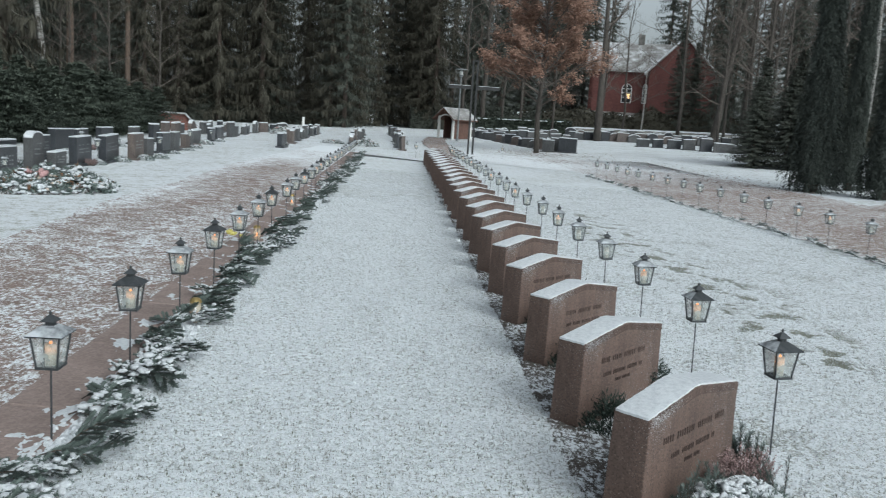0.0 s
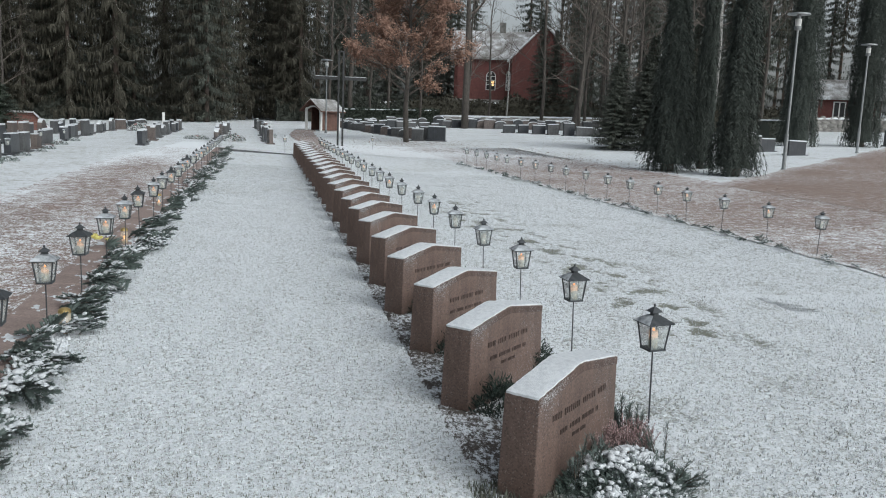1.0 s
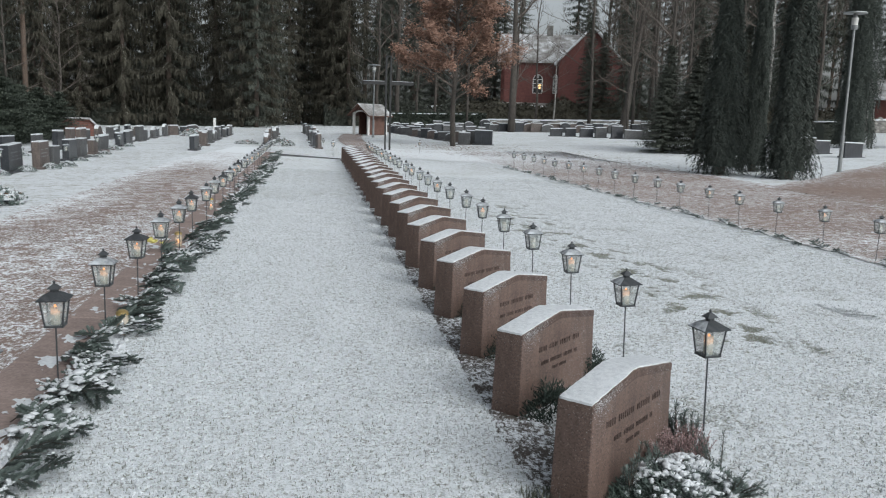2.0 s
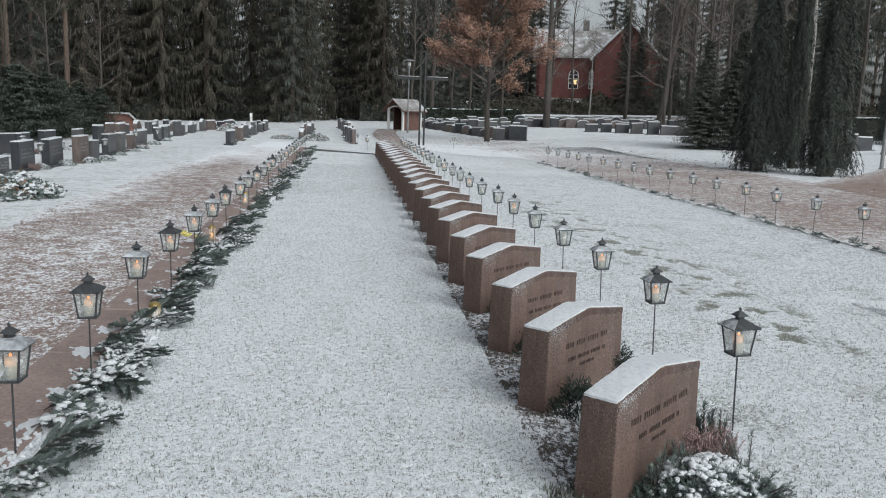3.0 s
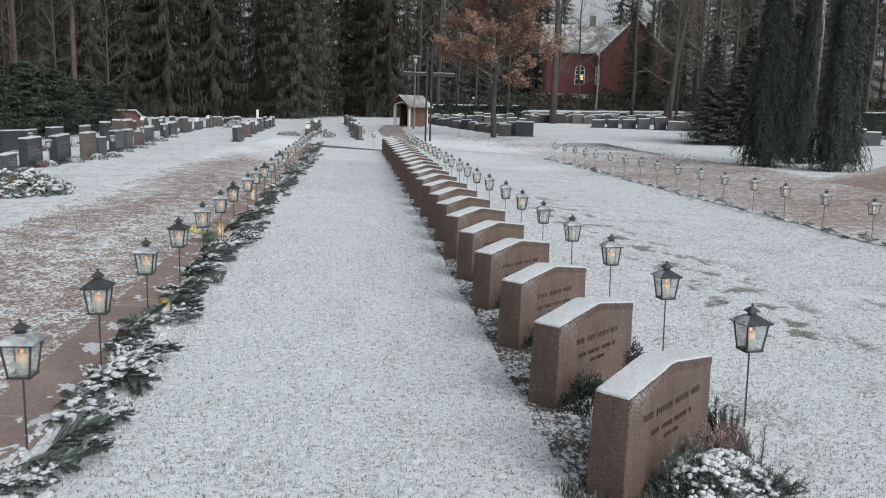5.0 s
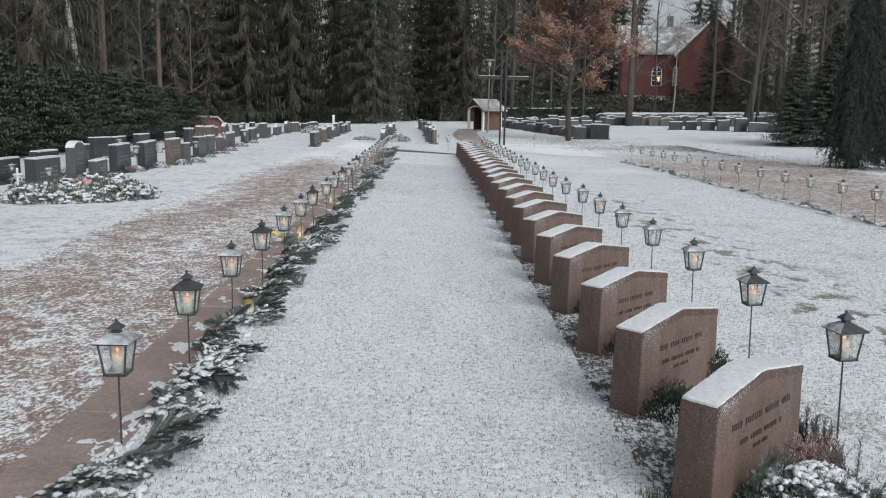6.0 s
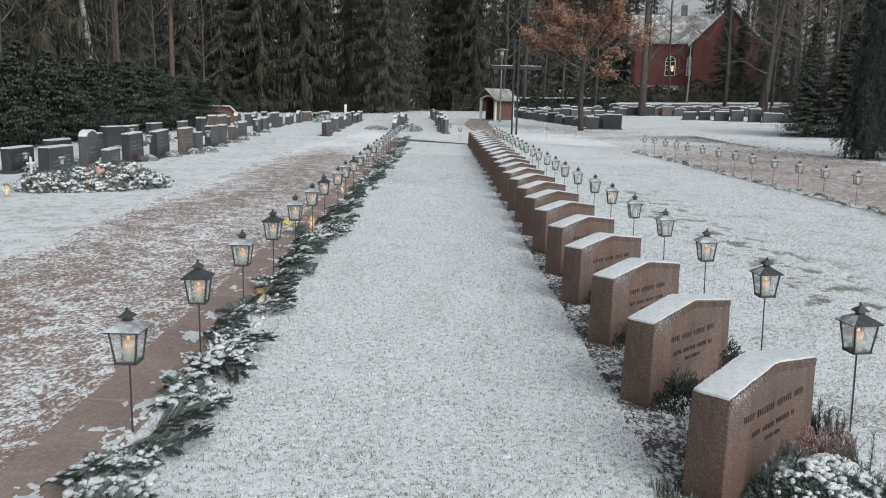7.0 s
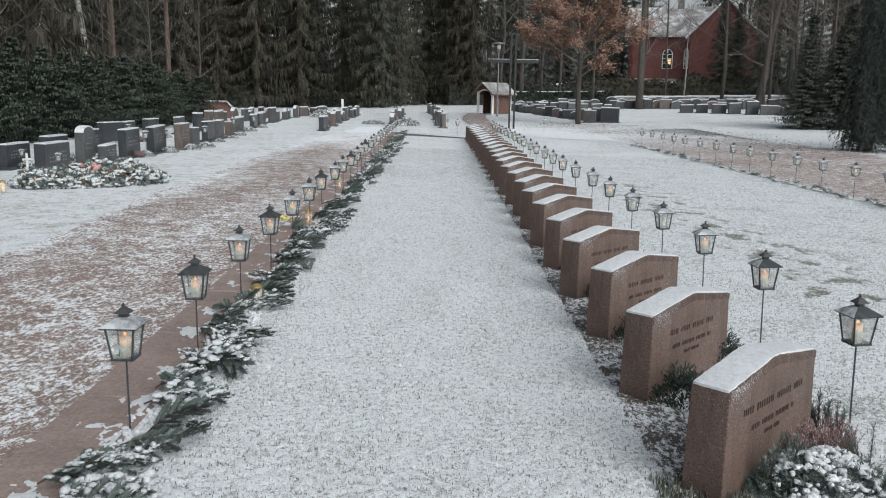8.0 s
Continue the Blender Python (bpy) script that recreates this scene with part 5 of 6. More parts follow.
# snow that lies under and between the boughs
def drift_line(x0, x1, y0, y1, count, size, seed, label):
    rng = random.Random(seed)
    s = Shape()
    for k in range(count):
        x, y = rng.uniform(x0, x1), rng.uniform(y0, y1)
        r = size * rng.uniform(0.4, 1.2)
        s.blob((x, y, land(x, y) + 0.012), (r, r * rng.uniform(0.6, 1.3), 0.016 + 0.012 * rng.random()), rng, 4, 8, 0.35)
    s.thing("snow_clumps", M_SNOW, label, "snow", kind="stuff", smooth=True)


drift_line(-0.74, -0.54, 2.4, 27.5, 4200, 0.016, 3, "loose clumps of snow between the fir boughs")


def snow_flakes():
    """Thin leftovers of snow on the border slabs, in ragged patches."""
    s = Shape()
    index = {}
    cx, cy = 0.011, 0.013

    def level(i, j):
        x, y = -1.06 + i * cx, 1.7 + j * cy
        near_plants = ease(-1.02, -0.74, x)
        n = noise.noise((x * 7.0 + y * 2.0, y * 4.2, 2.0)) + 0.55 * noise.noise((x * 24, y * 17, 7.0)) + 0.35 * noise.noise((x * 60, y * 50, 4.0))
        return n - 0.50 + 0.42 * near_plants + 0.25 * noise.noise((0.3, y * 0.8, 1.0)) + 0.55 * ease(2.95, 2.4, y)

    def corner(i, j):
        if (i, j) not in index:
            c = level(i, j)
            x, y = -1.06 + i * cx, 1.7 + j * cy
            ins = [(a, b) for a in (-1, 0, 1) for b in (-1, 0, 1) if level(i + a, j + b) > 0]
            if c <= 0 and ins:
                x, y = x + 0.6 * cx * sum(k[0] for k in ins) / len(ins), y + 0.6 * cy * sum(k[1] for k in ins) / len(ins)
            index[i, j] = len(s.v)
            s.v.append((x, y, land(x, y) + (0.0235 + 0.006 * min(1.0, c * 2.5) if c > 0 else 0.020)))
        return index[i, j]

    for j in range(1600):
        for i in range(31):
            if sum(level(a, c) > 0 for a, c in ((i, j), (i + 1, j), (i + 1, j + 1), (i, j + 1))) >= 3:
                s.f.append((corner(i, j), corner(i + 1, j), corner(i + 1, j + 1), corner(i, j + 1)))
    s.thing("snow_remnants", M_SNOW, "thin remnants of snow on the border slabs", "snow", kind="stuff", smooth=True)


snow_flakes()


# ---- plants in front of the memorial stones ----
def sprig_meshes(seed, height):
    """An upright conifer sprig."""
    rng = random.Random(seed)
    stem, green = Shape(), Shape()
    for k in range(5):
        a = rng.uniform(0, 6.28)
        lean = rng.uniform(0.1, 0.6)
        b = Vector((math.cos(a) * lean, math.sin(a) * lean, 1)).normalized() * height * rng.uniform(0.6, 1.1)
        stem.tube([(0, 0, -0.02), b * 0.5, b], [0.004, 0.003, 0.001], 4)
        for j in range(90):
            p = b * (0.15 + 0.85 * j / 90)
            t = rng.uniform(0, 6.28)
            out = Vector((math.cos(t), math.sin(t), 0.5)).normalized()
            green.blade(p, (out + b.normalized() * 0.6) * rng.uniform(0.016, 0.026), 0.0045, Vector((-math.sin(t), math.cos(t), 0)))
    return stem.data("stem", M_BARK), green.data("needles", M_FIR)


SPRIG = [sprig_meshes(400 + k, 0.16 + 0.03 * k) for k in range(4)]


def put_sprig(x, y, size, tip):
    th = empty("conifer_sprig", "upright green conifer sprig stuck in the soil", "plant", "sprigs by the stones")
    for part_name, me in zip(("stem", "needles"), frng.choice(SPRIG)):
        new(part_name, me).parent = th
    th.matrix_basis = pose(x, y, land(x, y), tip[0], tip[1], frng.uniform(0, 360)) @ Matrix.Diagonal((size, size, size, 1))


def bush_meshes(seed, r, h, snowy):
    """A low mounded evergreen, with snow lying on it."""
    rng = random.Random(seed)
    green, snow = Shape(), Shape()
    for k in range(560):
        a, t = rng.uniform(0, 6.28), rng.random() ** 0.7
        p = Vector((r * t * math.cos(a), r * t * math.sin(a), h * (1 - t * t) * rng.uniform(0.3, 1.0)))
        d = Vector((math.cos(a) * 0.7 + rng.uniform(-0.4, 0.4), math.sin(a) * 0.7 + rng.uniform(-0.4, 0.4), rng.uniform(0.2, 1.0))).normalized()
        for j in range(4):
            q = p + d * 0.012 * j
            o = Vector((rng.uniform(-1, 1), rng.uniform(-1, 1), rng.uniform(-0.2, 1))).normalized()
            green.blade(q, (o + d) * 0.016, 0.006, o.orthogonal().normalized())
    if snowy:
        for k in range(330):
            a, t = rng.uniform(0, 6.28), rng.random() ** 0.6
            if noise.noise((r * t * math.cos(a) * 16, r * t * math.sin(a) * 16, seed)) < -0.22:
                continue
            q = rng.uniform(0.006, 0.018)
            snow.blob((r * t * math.cos(a), r * t * math.sin(a), h * (1 - t * t) * 0.95 + 0.018), (q, q * rng.uniform(0.6, 1.2), q * 0.6), rng, 4, 6, 0.4)
    made = [green.data("greenery", M_FIR if snowy else M_EVERGREEN)]
    if snowy:
        made.append(snow.data("snow", M_SNOW, True))
    return made


BUSH = [bush_meshes(500, 0.16, 0.10, True), bush_meshes(501, 0.13, 0.12, False), bush_meshes(502, 0.20, 0.13, True), bush_meshes(503, 0.11, 0.21, False)]


def put_bush(k, x, y, size, label):
    th = empty("low_evergreen", label, "plant", "plants by the stones")
    for part_name, me in zip(("greenery", "snow"), BUSH[k]):
        ob = tagged(new(part_name, me), kind="stuff")
        ob.parent = th
    th.matrix_basis = pose(x, y, land(x, y) - 0.01, 0, 0, frng.uniform(0, 360)) @ Matrix.Diagonal((size, size, size, 1))


def heather_meshes(seed, count):
    rng = random.Random(seed)
    stems, flowers = Shape(), Shape()
    for k in range(count):
        a, r = rng.uniform(0, 6.28), 0.10 * math.sqrt(rng.random())
        p = Vector((r * math.cos(a), r * math.sin(a), -0.01))
        tip = p + Vector((math.cos(a) * 0.09 * rng.random() + 0.03, math.sin(a) * 0.09 * rng.random(), rng.uniform(0.11, 0.19)))
        stems.tube([p, tip], [0.0018, 0.0008], 3)
        for j in range(26):
            q = p.lerp(tip, 0.3 + 0.7 * j / 26)
            o = Vector((rng.uniform(-1, 1), rng.uniform(-1, 1), rng.uniform(0, 1))).normalized()
            flowers.blade(q, o * 0.010, 0.006, o.orthogonal().normalized())
    return stems.data("stems", M_TWIG), flowers.data("blossom", M_PINK)


HEATHER = heather_meshes(8, 150)


def heather(x, y, size=1.0, label="faded pink heather in front of the stone"):
    th = empty("heather", label, "plant", "heather plants")
    for part_name, me in zip(("stem", "blossom"), HEATHER):
        ob = tagged(new(part_name, me), kind="stuff")
        ob.parent = th
    th.matrix_basis = pose(x, y, land(x, y), 0, 0, frng.uniform(0, 360)) @ Matrix.Diagonal((size, size, size, 1))


heather(2.16, 3.43, 0.85)
heather(2.24, 3.49, 0.95)
put_bush(2, 2.03, 3.17, 1.1, "low evergreen mound under clumps of snow")
put_bush(0, 2.19, 3.15, 1.1, "low evergreen mound under clumps of snow")
put_bush(2, 2.16, 3.26, 1.0, "low evergreen mound under clumps of snow")
put_bush(1, 1.86, 3.14, 0.8, "dark low evergreen against the stone")
put_bush(1, 1.95, 3.22, 0.8, "dark low evergreen against the stone")
put_bush(1, 2.03, 3.33, 0.8, "dark low evergreen against the stone")
for x, y, size, tip in ((2.30, 3.23, 0.9, (0, 30)), (2.31, 3.14, 0.8, (-15, 42)), (2.28, 3.10, 0.7, (10, 30)), (1.88, 3.17, 0.95, (-6, 0)), (1.96, 3.24, 1.0, (-6, 0)), (2.05, 3.32, 0.9, (0, 0)), (2.31, 3.70, 1.2, (0, 5)), (2.38, 3.66, 0.8, (0, 35)), (2.35, 3.60, 0.9, (0, 20))):
    put_sprig(x, y, size, tip)
for k in range(1, STONES):
    x, y = ROW_X + ROW_DRIFT * k, ROW_Y + STEP * k
    put_bush(1, x - 0.05 + frng.uniform(-0.03, 0.03), y - 0.25 + frng.uniform(-0.03, 0.03), frng.uniform(1.15, 1.4), "dark low evergreen against the stone")
    if k == 1 or frng.random() < 0.7:
        put_bush(3, x + 0.34 + frng.uniform(-0.03, 0.03), y + 0.24 + frng.uniform(-0.04, 0.04), frng.uniform(1.0, 1.3), "dark upright evergreen at the end of the stone")
    if frng.random() < 0.5:
        put_bush(0, x + 0.22 + frng.uniform(-0.06, 0.06), y - 0.02 + frng.uniform(-0.06, 0.06), frng.uniform(0.5, 0.8), "low evergreen with clumps of snow")


# ---- grave candles and a bouquet among the boughs ----
def grave_candle(x, y, tall, amber=True):
    th = empty("grave_candle", "small glass grave candle burning among fir boughs", "grave candle", "grave candles")
    body = Shape().frustum(12, 0.034, 0.038, 0.0, tall).part("glass", M_AMBER if amber else M_GLASS, th, "amber glass", True)
    body.visible_shadow = False
    Shape().frustum(12, 0.040, 0.036, tall, tall + 0.018).frustum(12, 0.036, 0.020, tall + 0.018, tall + 0.03).part("lid", M_GOLD, th, "gold-coloured lid")
    wax = Shape().frustum(10, 0.026, 0.026, 0.004, tall * 0.35).part("wax", M_WAX, th)
    Shape().blob((0, 0, tall * 0.35 + 0.016), (0.010, 0.010, 0.020), random.Random(2), 5, 6, 0.1).part("flame", M_FLAME, wax, "small flame", True)
    th.matrix_basis = pose(x, y, land(x, y) + 0.02)


grave_candle(-0.61, 5.46, 0.13)
grave_candle(-0.80, 8.95, 0.13)
grave_candle(-0.86, 12.3, 0.14, False)


def bouquet(x, y):
    rng = random.Random(12)
    th = empty("bouquet", "bunch of pale yellow flowers with green leaves lying on slabs", "flowers")
    fl = Shape()
    for k in range(9):
        c = Vector((rng.uniform(-0.10, 0.02), rng.uniform(-0.08, 0.08), rng.uniform(0.04, 0.13)))
        fl = Shape()
        for j in range(14):
            d = Vector((rng.uniform(-1, 1), rng.uniform(-1, 1), rng.uniform(-0.3, 1))).normalized() * 0.032
            fl.blade(c, d, 0.02, d.orthogonal().normalized())
        fl.part("flower", M_YELLOW, th)
    lf = Shape()
    for k in range(70):
        d = Vector((rng.uniform(0.2, 1), rng.uniform(-0.7, 0.7), rng.uniform(0.0, 0.5))).normalized() * rng.uniform(0.08, 0.2)
        lf.blade((0, rng.uniform(-0.04, 0.04), 0.03), d, 0.02, d.orthogonal().normalized())
    lf.part("leaf_spray", M_FIR, th)
    th.matrix_basis = pose(x, y, land(x, y) + 0.02)


bouquet(-0.92, 8.58)


# ---- gravestones of the older graves ----
grng = random.Random(23)
GRAVE_TEXT = {"dark_granite": "polished dark granite gravestone with a line of snow", "grey_granite": "grey granite gravestone topped with snow", "brown_granite": "brownish granite gravestone topped with snow"}


def gravestone(x, y, w, h, mat, turn, group, style="flat", near=False, depth=0.16):
    th = empty("gravestone", GRAVE_TEXT[mat.name], "gravestone", group)
    if style == "round":
        pts = [(-w / 2, -0.2), (w / 2, -0.2), (w / 2, h - w * 0.25)] + [(w / 2 * math.cos(a), h - w * 0.25 + w * 0.25 * math.sin(a)) for a in [math.pi * k / 8 for k in range(1, 8)]] + [(-w / 2, h - w * 0.25)]
    elif style == "slant":
        pts = [(-w / 2, -0.2), (w / 2, -0.2), (w / 2, h), (-w / 2, h * 0.92)]
    else:
        pts = [(-w / 2, -0.2), (w / 2, -0.2), (w / 2, h), (-w / 2, h)]
    bevelled(Shape().extrude(pts, depth, (0, -depth / 2, 0)).part("stone", mat, th), 0.010, 1)
    top = [p for p in pts if p[1] > h * 0.7]
    lid = [(a * 0.97, b - 0.012) for a, b in top] + [(a * 0.97, b + (0.018 if y < 27 else 0.045)) for a, b in reversed(top)]
    cap = Shape().extrude(lid, depth * 0.94, (0, -depth * 0.47, 0)).part("snow_cap", M_SNOW, th, "layer of snow")
    foot = Shape().box((0, -0.02, 0.0), (w + 0.16, depth + 0.14, 0.10)).part("plinth", mat, th)
    if near:
        for z in (0.72, 0.58, 0.46):
            for q in range(7):
                if grng.random() < 0.8:
                    Shape().box((-w * 0.30 + w * 0.1 * q, -depth / 2 - 0.002, h * z), (w * 0.05, 0.004, 0.022)).part("engraved_mark", M_STEEL, th)
    th.matrix_basis = pose(x, y, land(x, y), grng.uniform(-1.5, 1.5), grng.uniform(-1.5, 1.5), turn + grng.uniform(-3, 3))
    return th


D, G, B = M_DARK, M_GREY, M_BROWN
NEAR_GRAVES = ((-5.46, 13.05, 0.78, 0.50, D, "flat"), (-6.62, 14.2, 0.75, 0.40, D, "flat"), (-6.5, 15.4, 0.8, 0.47, D, "flat"), (-5.62, 14.65, 0.40, 0.68, G, "round"), (-5.40, 15.05, 0.38, 0.36, G, "slant"),
               (-6.75, 17.6, 0.6, 0.48, D, "flat"), (-5.60, 16.7, 0.62, 0.55, D, "flat"), (-7.25, 20.0, 0.95, 0.54, D, "flat"), (-5.50, 18.0, 0.80, 0.55, D, "flat"), (-5.30, 19.15, 0.60, 0.57, B, "flat"))
for x, y, w, h, mat, style in NEAR_GRAVES:
    gravestone(x + 0.12, y, w * 1.15, h, mat, 90, "graves along the hedge", style, y < 20)
MID_GRAVES = ((-5.18, 20.0, 0.50, 0.44, G, "flat"), (-5.40, 22.15, 0.80, 0.51, D, "flat"), (-5.45, 23.4, 0.55, 0.50, G, "flat"), (-5.9, 27.5, 0.9, 0.46, G, "slant"), (-6.05, 30.6, 0.7, 0.44, D, "flat"),
              (-7.3, 21.6, 0.85, 0.50, D, "flat"), (-7.25, 23.2, 0.85, 0.52, D, "flat"), (-7.2, 25.6, 0.6, 0.5, G, "flat"), (-7.2, 27.6, 0.7, 0.55, D, "flat"), (-5.6, 25.2, 0.5, 0.4, B, "flat"))
for x, y, w, h, mat, style in MID_GRAVES:
    gravestone(x, y, w, h, mat, 90, "graves along the hedge", style)


def grave_row(x0, y0, x1, y1, count, turn, group, size=(0.4, 0.62), wide=(0.5, 0.85), mats=(D, G, G, B)):
    for k in range(count):
        u = k / max(1, count - 1)
        x, y = x0 + (x1 - x0) * u + grng.uniform(-0.15, 0.15), y0 + (y1 - y0) * u + grng.uniform(-0.25, 0.25)
        gravestone(x, y, grng.uniform(*wide), grng.uniform(*size), grng.choice(mats), turn, group, grng.choice(("flat", "flat", "slant", "round")))


grave_row(-7.4, 29.5, -8.6, 46.0, 11, 90, "graves along the hedge")
grave_row(-6.3, 32.5, -7.2, 46.0, 9, 90, "graves along the hedge")
grave_row(-7.5, 50.2, -6.9, 56.0, 5, 60, "graves at the end of the lawn")
grave_row(-3.45, 29.2, -4.5, 53.0, 15, 90, "graves beyond the path")
grave_row(-1.45, 35.9, -1.7, 56.0, 12, 90, "graves in the middle rows", (0.42, 0.55))
grave_row(0.75, 35.8, 0.15, 58.0, 14, -80, "graves in the middle rows", (0.5, 0.66))
grave_row(5.8, 61.5, 8.6, 46.8, 15, -35, "graves towards the church", (0.42, 0.62))
grave_row(7.4, 61.0, 12.5, 60.0, 8, 0, "graves towards the church", (0.4, 0.6))
grave_row(6.3, 64.5, 12.5, 65.5, 11, 0, "graves towards the church", (0.4, 0.7))
for x, y, w, h, mat in ((8.55, 44.6, 0.62, 0.62, G), (9.0, 45.0, 0.5, 0.72, G), (9.55, 44.4, 0.95, 0.76, D)):
    gravestone(x, y, w, h, mat, -20, "graves beside the oak", "flat", False, 0.22)
grave_row(13.6, 63.5, 23.5, 60.5, 17, 0, "graves by the stone wall", (0.45, 0.75), (0.6, 1.1))
grave_row(14.2, 66.5, 27.0, 65.0, 18, 0, "graves by the stone wall", (0.5, 0.8), (0.5, 1.0))
grave_row(16.9, 55.8, 21.6, 51.0, 7, 5, "graves by the young spruces", (0.5, 0.95), (0.6, 1.3), (D, D, D, G))
for x, y, w, h, mat in ((23.6, 33.5, 1.0, 0.62, D), (23.0, 36.0, 0.95, 0.75, G), (24.0, 36.4, 0.9, 0.6, D), (35.5, 42, 0.9, 0.9, G), (37.5, 42.5, 0.9, 1.0, G)):
    gravestone(x, y, w, h, mat, 8, "graves behind the drooping spruces", "flat", False, 0.25)
post = Shape().box((0, 0, 0.40), (0.17, 0.17, 0.86)).thing("marker_post", M_WHITE, "slim white marker post in the snow", "post")
bevelled(post, 0.01, 1)
post.matrix_basis = pose(-6.47, 62.9, land(-6.47, 62.9))



def grave_cross(x, y):
    th = empty("grave_cross", "small white wooden cross standing in the snow", "cross")
    bevelled(Shape().box((0, 0, 0.15), (0.03, 0.025, 0.46)).part("upright", M_WHITE, th), 0.004, 1)
    bevelled(Shape().box((0, 0.0, 0.29), (0.15, 0.029, 0.03)).part("arm", M_WHITE, th), 0.004, 1)
    th.matrix_basis = pose(x, y, land(x, y), 0, 0, 70)


grave_cross(-5.46, 12.48)

# withered plants at the feet of the older graves
for x, y, *rest in NEAR_GRAVES + MID_GRAVES:
    if grng.random() < 0.45:
        heather(x + 0.32, y + grng.uniform(-0.2, 0.2), grng.uniform(0.6, 0.9), "withered reddish heather at the foot of a gravestone")
    put_bush(grng.choice((0, 0, 2)), x + 0.34, y + grng.uniform(-0.35, 0.35), grng.uniform(0.8, 1.3), "low evergreen with clumps of snow")

# lanterns standing at the older graves
for x, y, s, turn in ((-5.05, 12.60, 0.72, 20), (-6.25, 13.95, 0.62, 10), (-5.35, 18.45, 0.9, 30), (-5.30, 17.1, 0.95, 15), (-5.35, 24.7, 1.0, 5), (-6.9, 20.6, 0.9, 25), (-6.3, 16.9, 0.62, 50), (-4.95, 20.2, 0.9, 0), (-5.7, 29.0, 0.8, 12), (0.98, 35.4, 0.75, 40)):
    put_lantern(4, x, y, turn, "lanterns at the older graves", s)


# ---- heap of snow-covered flowers and wreaths ----
def flower_heap():
    rng = random.Random(4)
    th = empty("flower_heap", "heap of wreaths and pink flowers half under snow", "flowers", "flower heaps")
    green, dry, snow, cream, spiky = [Shape() for k in range(5)]
    for k in range(2600):
        u, v = rng.uniform(-1, 1), rng.uniform(-1, 1)
        if u * u + v * v > 1:
            continue
        lump = 0.75 + 0.5 * noise.noise((u * 3.1, v * 2.6, 4.0))
        p = Vector((1.05 * u, 0.62 * v, 0.36 * lump * (1 - u * u - v * v) ** 0.5 * rng.uniform(0.65, 1.0)))
        pick = rng.random()
        if pick < 0.52:
            for j in range(5):
                d = Vector((rng.uniform(-1, 1), rng.uniform(-1, 1), rng.uniform(-0.2, 1))).normalized() * 0.085
                (dry if k % 9 == 0 else green).blade(p, d, 0.034, d.orthogonal().normalized())
        elif pick < 0.97:
            snow.blob(p + Vector((0, 0, 0.02)), (rng.uniform(0.02, 0.055), rng.uniform(0.02, 0.050), rng.uniform(0.010, 0.024)), rng, 4, 8, 0.4)
        else:
            cream.blob(p + Vector((0, 0, 0.02)), (0.03, 0.03, 0.024), rng, 4, 7, 0.2)
    for k in range(60):
        a = rng.uniform(0, 6.28)
        d = Vector((math.cos(a) * 0.6, math.sin(a) * 0.6, rng.uniform(0.3, 1.0))).normalized() * rng.uniform(0.15, 0.28)
        spiky.blade((0.42, -0.25, 0.12), d, 0.02, Vector((-math.sin(a), math.cos(a), 0)))
    green.part("greenery", M_FIR, th, "dark green leaves")
    dry.part("dry_foliage", M_LITTER, th, "withered brown leaves")
    snow.part("snow", M_SNOW, th, "clumps of snow", True)
    cream.part("cream_bloom", M_CREAM, th, "cream blooms", True)
    spiky.part("spiky_leaf_tuft", M_FIR, th, "tuft of long green leaves")
    for ob in th.children:
        tagged(ob, kind="stuff")
    for k in range(13):
        at = (-0.05 + rng.uniform(-0.16, 0.16), -0.2 + rng.uniform(-0.12, 0.12), 0.25 + rng.uniform(-0.03, 0.04))
        Shape().blob(at, (0.042, 0.042, 0.034), rng, 4, 7, 0.2).part("rose", M_ROSE, th, "pink rose", True)
    base = Shape().blob((0, 0, 0.02), (1.02, 0.6, 0.16), rng, 6, 16, 0.06).part("base", M_MULCH, th, "", True)
    return th


heap = flower_heap()
heap.matrix_basis = pose(-4.30, 11.95, land(-4.30, 11.95), 0, 0, 33)
for x, y, turn, size in ((-0.75, 36.6, 80, 0.8), (-5.6, 47.5, 30, 1.0), (-7.0, 53.5, 0, 1.0), (-2.2, 36.4, 20, 0.5)):
    copy_thing(heap, pose(x, y, land(x, y), 0, 0, turn)).scale = (size, size, size)
grave_candle(-4.95, 10.75, 0.12)


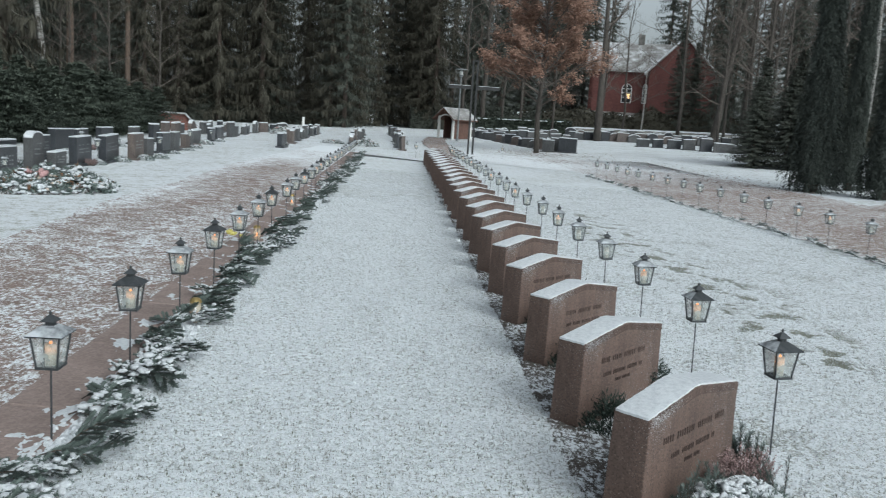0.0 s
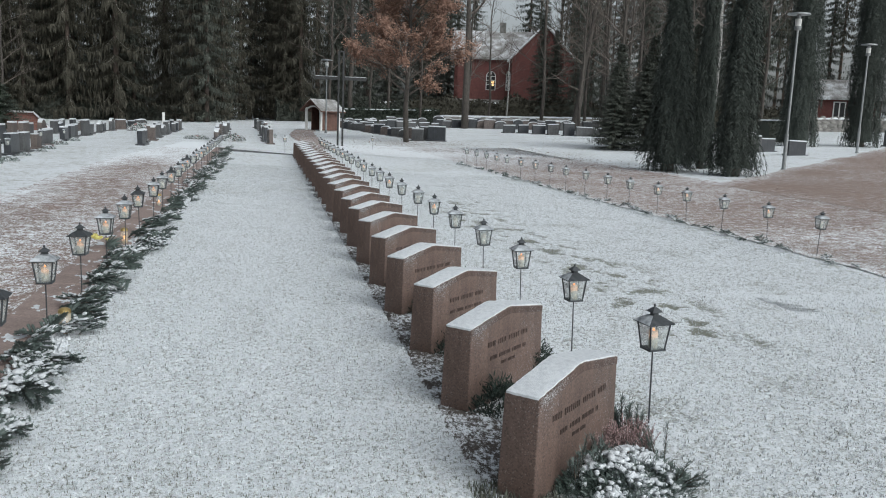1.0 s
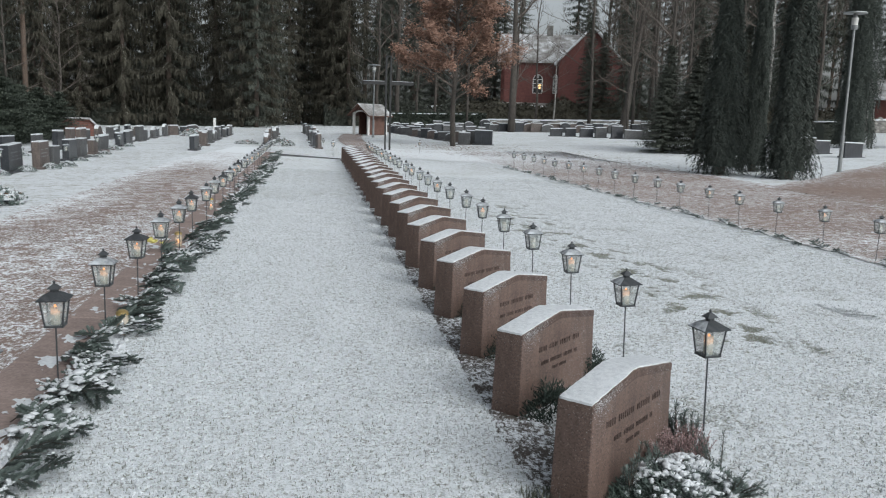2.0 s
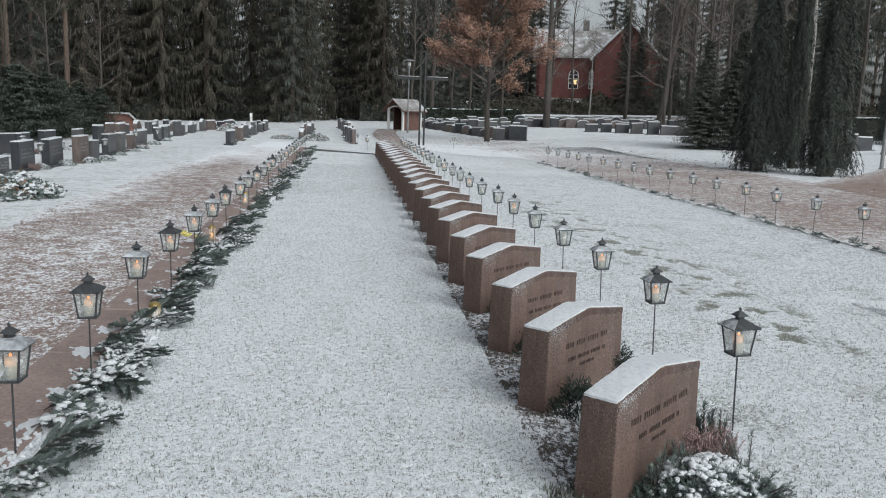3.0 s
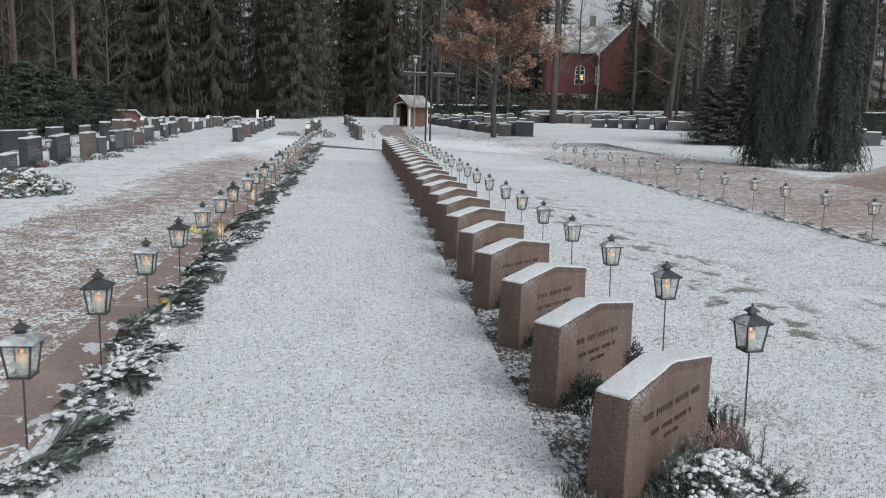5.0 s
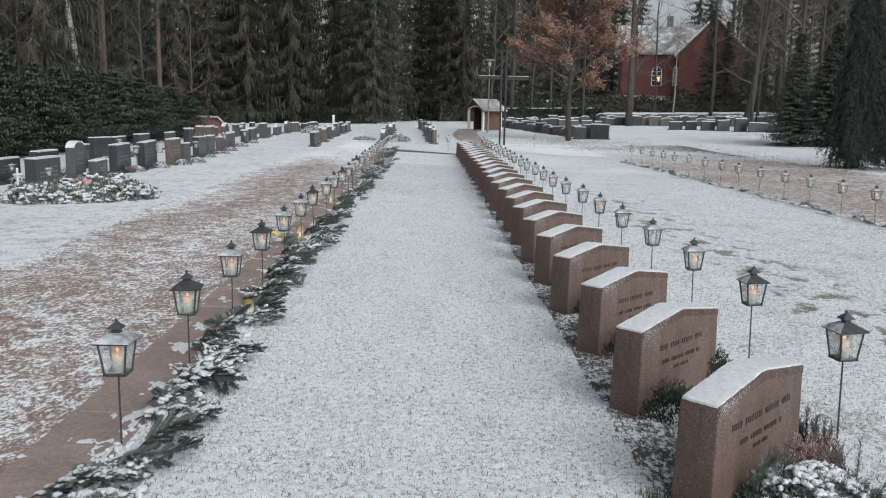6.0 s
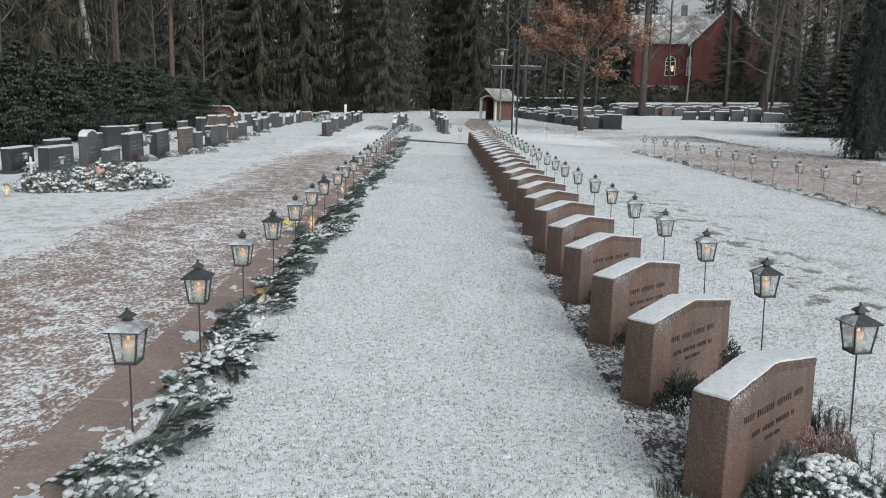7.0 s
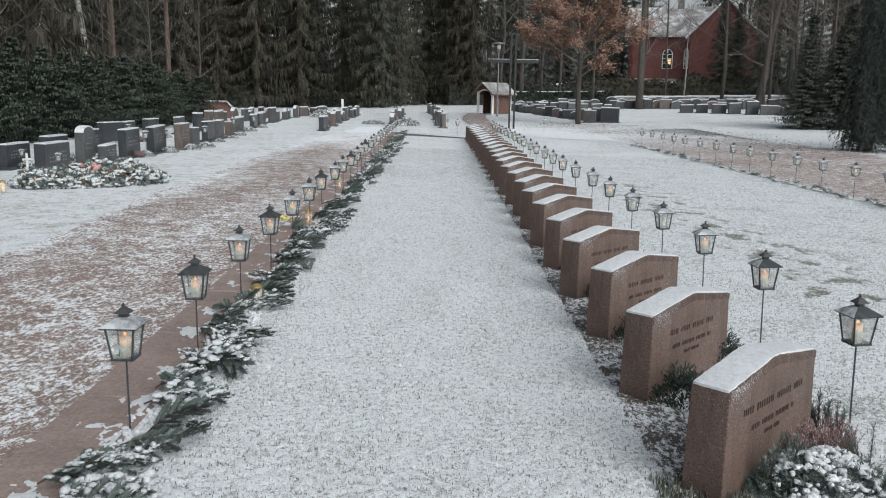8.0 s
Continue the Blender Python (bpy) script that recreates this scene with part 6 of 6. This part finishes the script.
# ---- turf showing through the snow ----
def turf(name, x0, x1, y0, y1, count, mat, size, seed, label, where=None, plump=1.0):
    rng = random.Random(seed)
    s = Shape()
    made = 0
    while made < count:
        x = rng.uniform(x0, x1)
        y = y0 + (y1 - y0) * rng.random() ** 2.0
        if where and not where(x, y, rng):
            continue
        made += 1
        g = land(x, y)
        a, lean = rng.uniform(0, 6.28), rng.uniform(0.1, 0.7)
        d = Vector((math.cos(a) * lean, math.sin(a) * lean, 1)).normalized() * size * rng.uniform(0.5, 1.2)
        s.blade((x, y, g + 0.010), d, size * plump * rng.uniform(0.10, 0.20), Vector((-math.sin(a), math.cos(a), 0)))
    s.thing(name, mat, label, "grass", kind="stuff")


turf("grass", 1.42, 1.78, 2.86, 3.2, 1500, M_GRASS, 0.05, 7, "longer grass at the foot of the first memorial stone")
turf("grass", -0.52, 1.5, 1.7, 22, 30000, M_GRASS, 0.022, 1, "short grey-green grass blades poking through snow")
turf("snowy_grass", -0.54, 1.5, 1.7, 22, 70000, M_FROST, 0.018, 2, "short grass blades coated with snow", None, 2.6)
turf("grass", 2.1, 8.0, 2.0, 22, 34000, M_GRASS, 0.024, 3, "short grey-green grass blades poking through snow", lambda x, y, r: noise.noise((x * 1.1, y * 0.9, 2.0)) > -0.3)
turf("snowy_grass", 2.1, 7.2, 2.2, 22, 90000, M_FROST, 0.019, 4, "short grass blades coated with snow", None, 2.6)


def leaf_litter(cx, cy, spread, count, seed, label):
    rng = random.Random(seed)
    s = Shape()
    for k in range(count):
        x, y = rng.gauss(cx, spread[0]), rng.gauss(cy, spread[1])
        a = rng.uniform(0, 6.28)
        d = Vector((math.cos(a), math.sin(a), rng.uniform(-0.1, 0.5))).normalized() * rng.uniform(0.04, 0.085)
        s.blade((x, y, land(x, y) + 0.015), d, 0.045, Vector((-math.sin(a), math.cos(a), rng.uniform(-0.3, 0.3))).normalized())
    s.thing("leaf_litter", M_LITTER, label, "fallen leaves", kind="stuff")


leaf_litter(7.7, 41.5, (1.6, 2.2), 1500, 3, "brown oak leaves fallen on the snow")
leaf_litter(6.5, 35.5, (2.4, 0.8), 700, 5, "brown leaves blown along the road edge")
leaf_litter(12.0, 30.5, (0.7, 5.0), 700, 6, "brown leaves blown along the road edge")
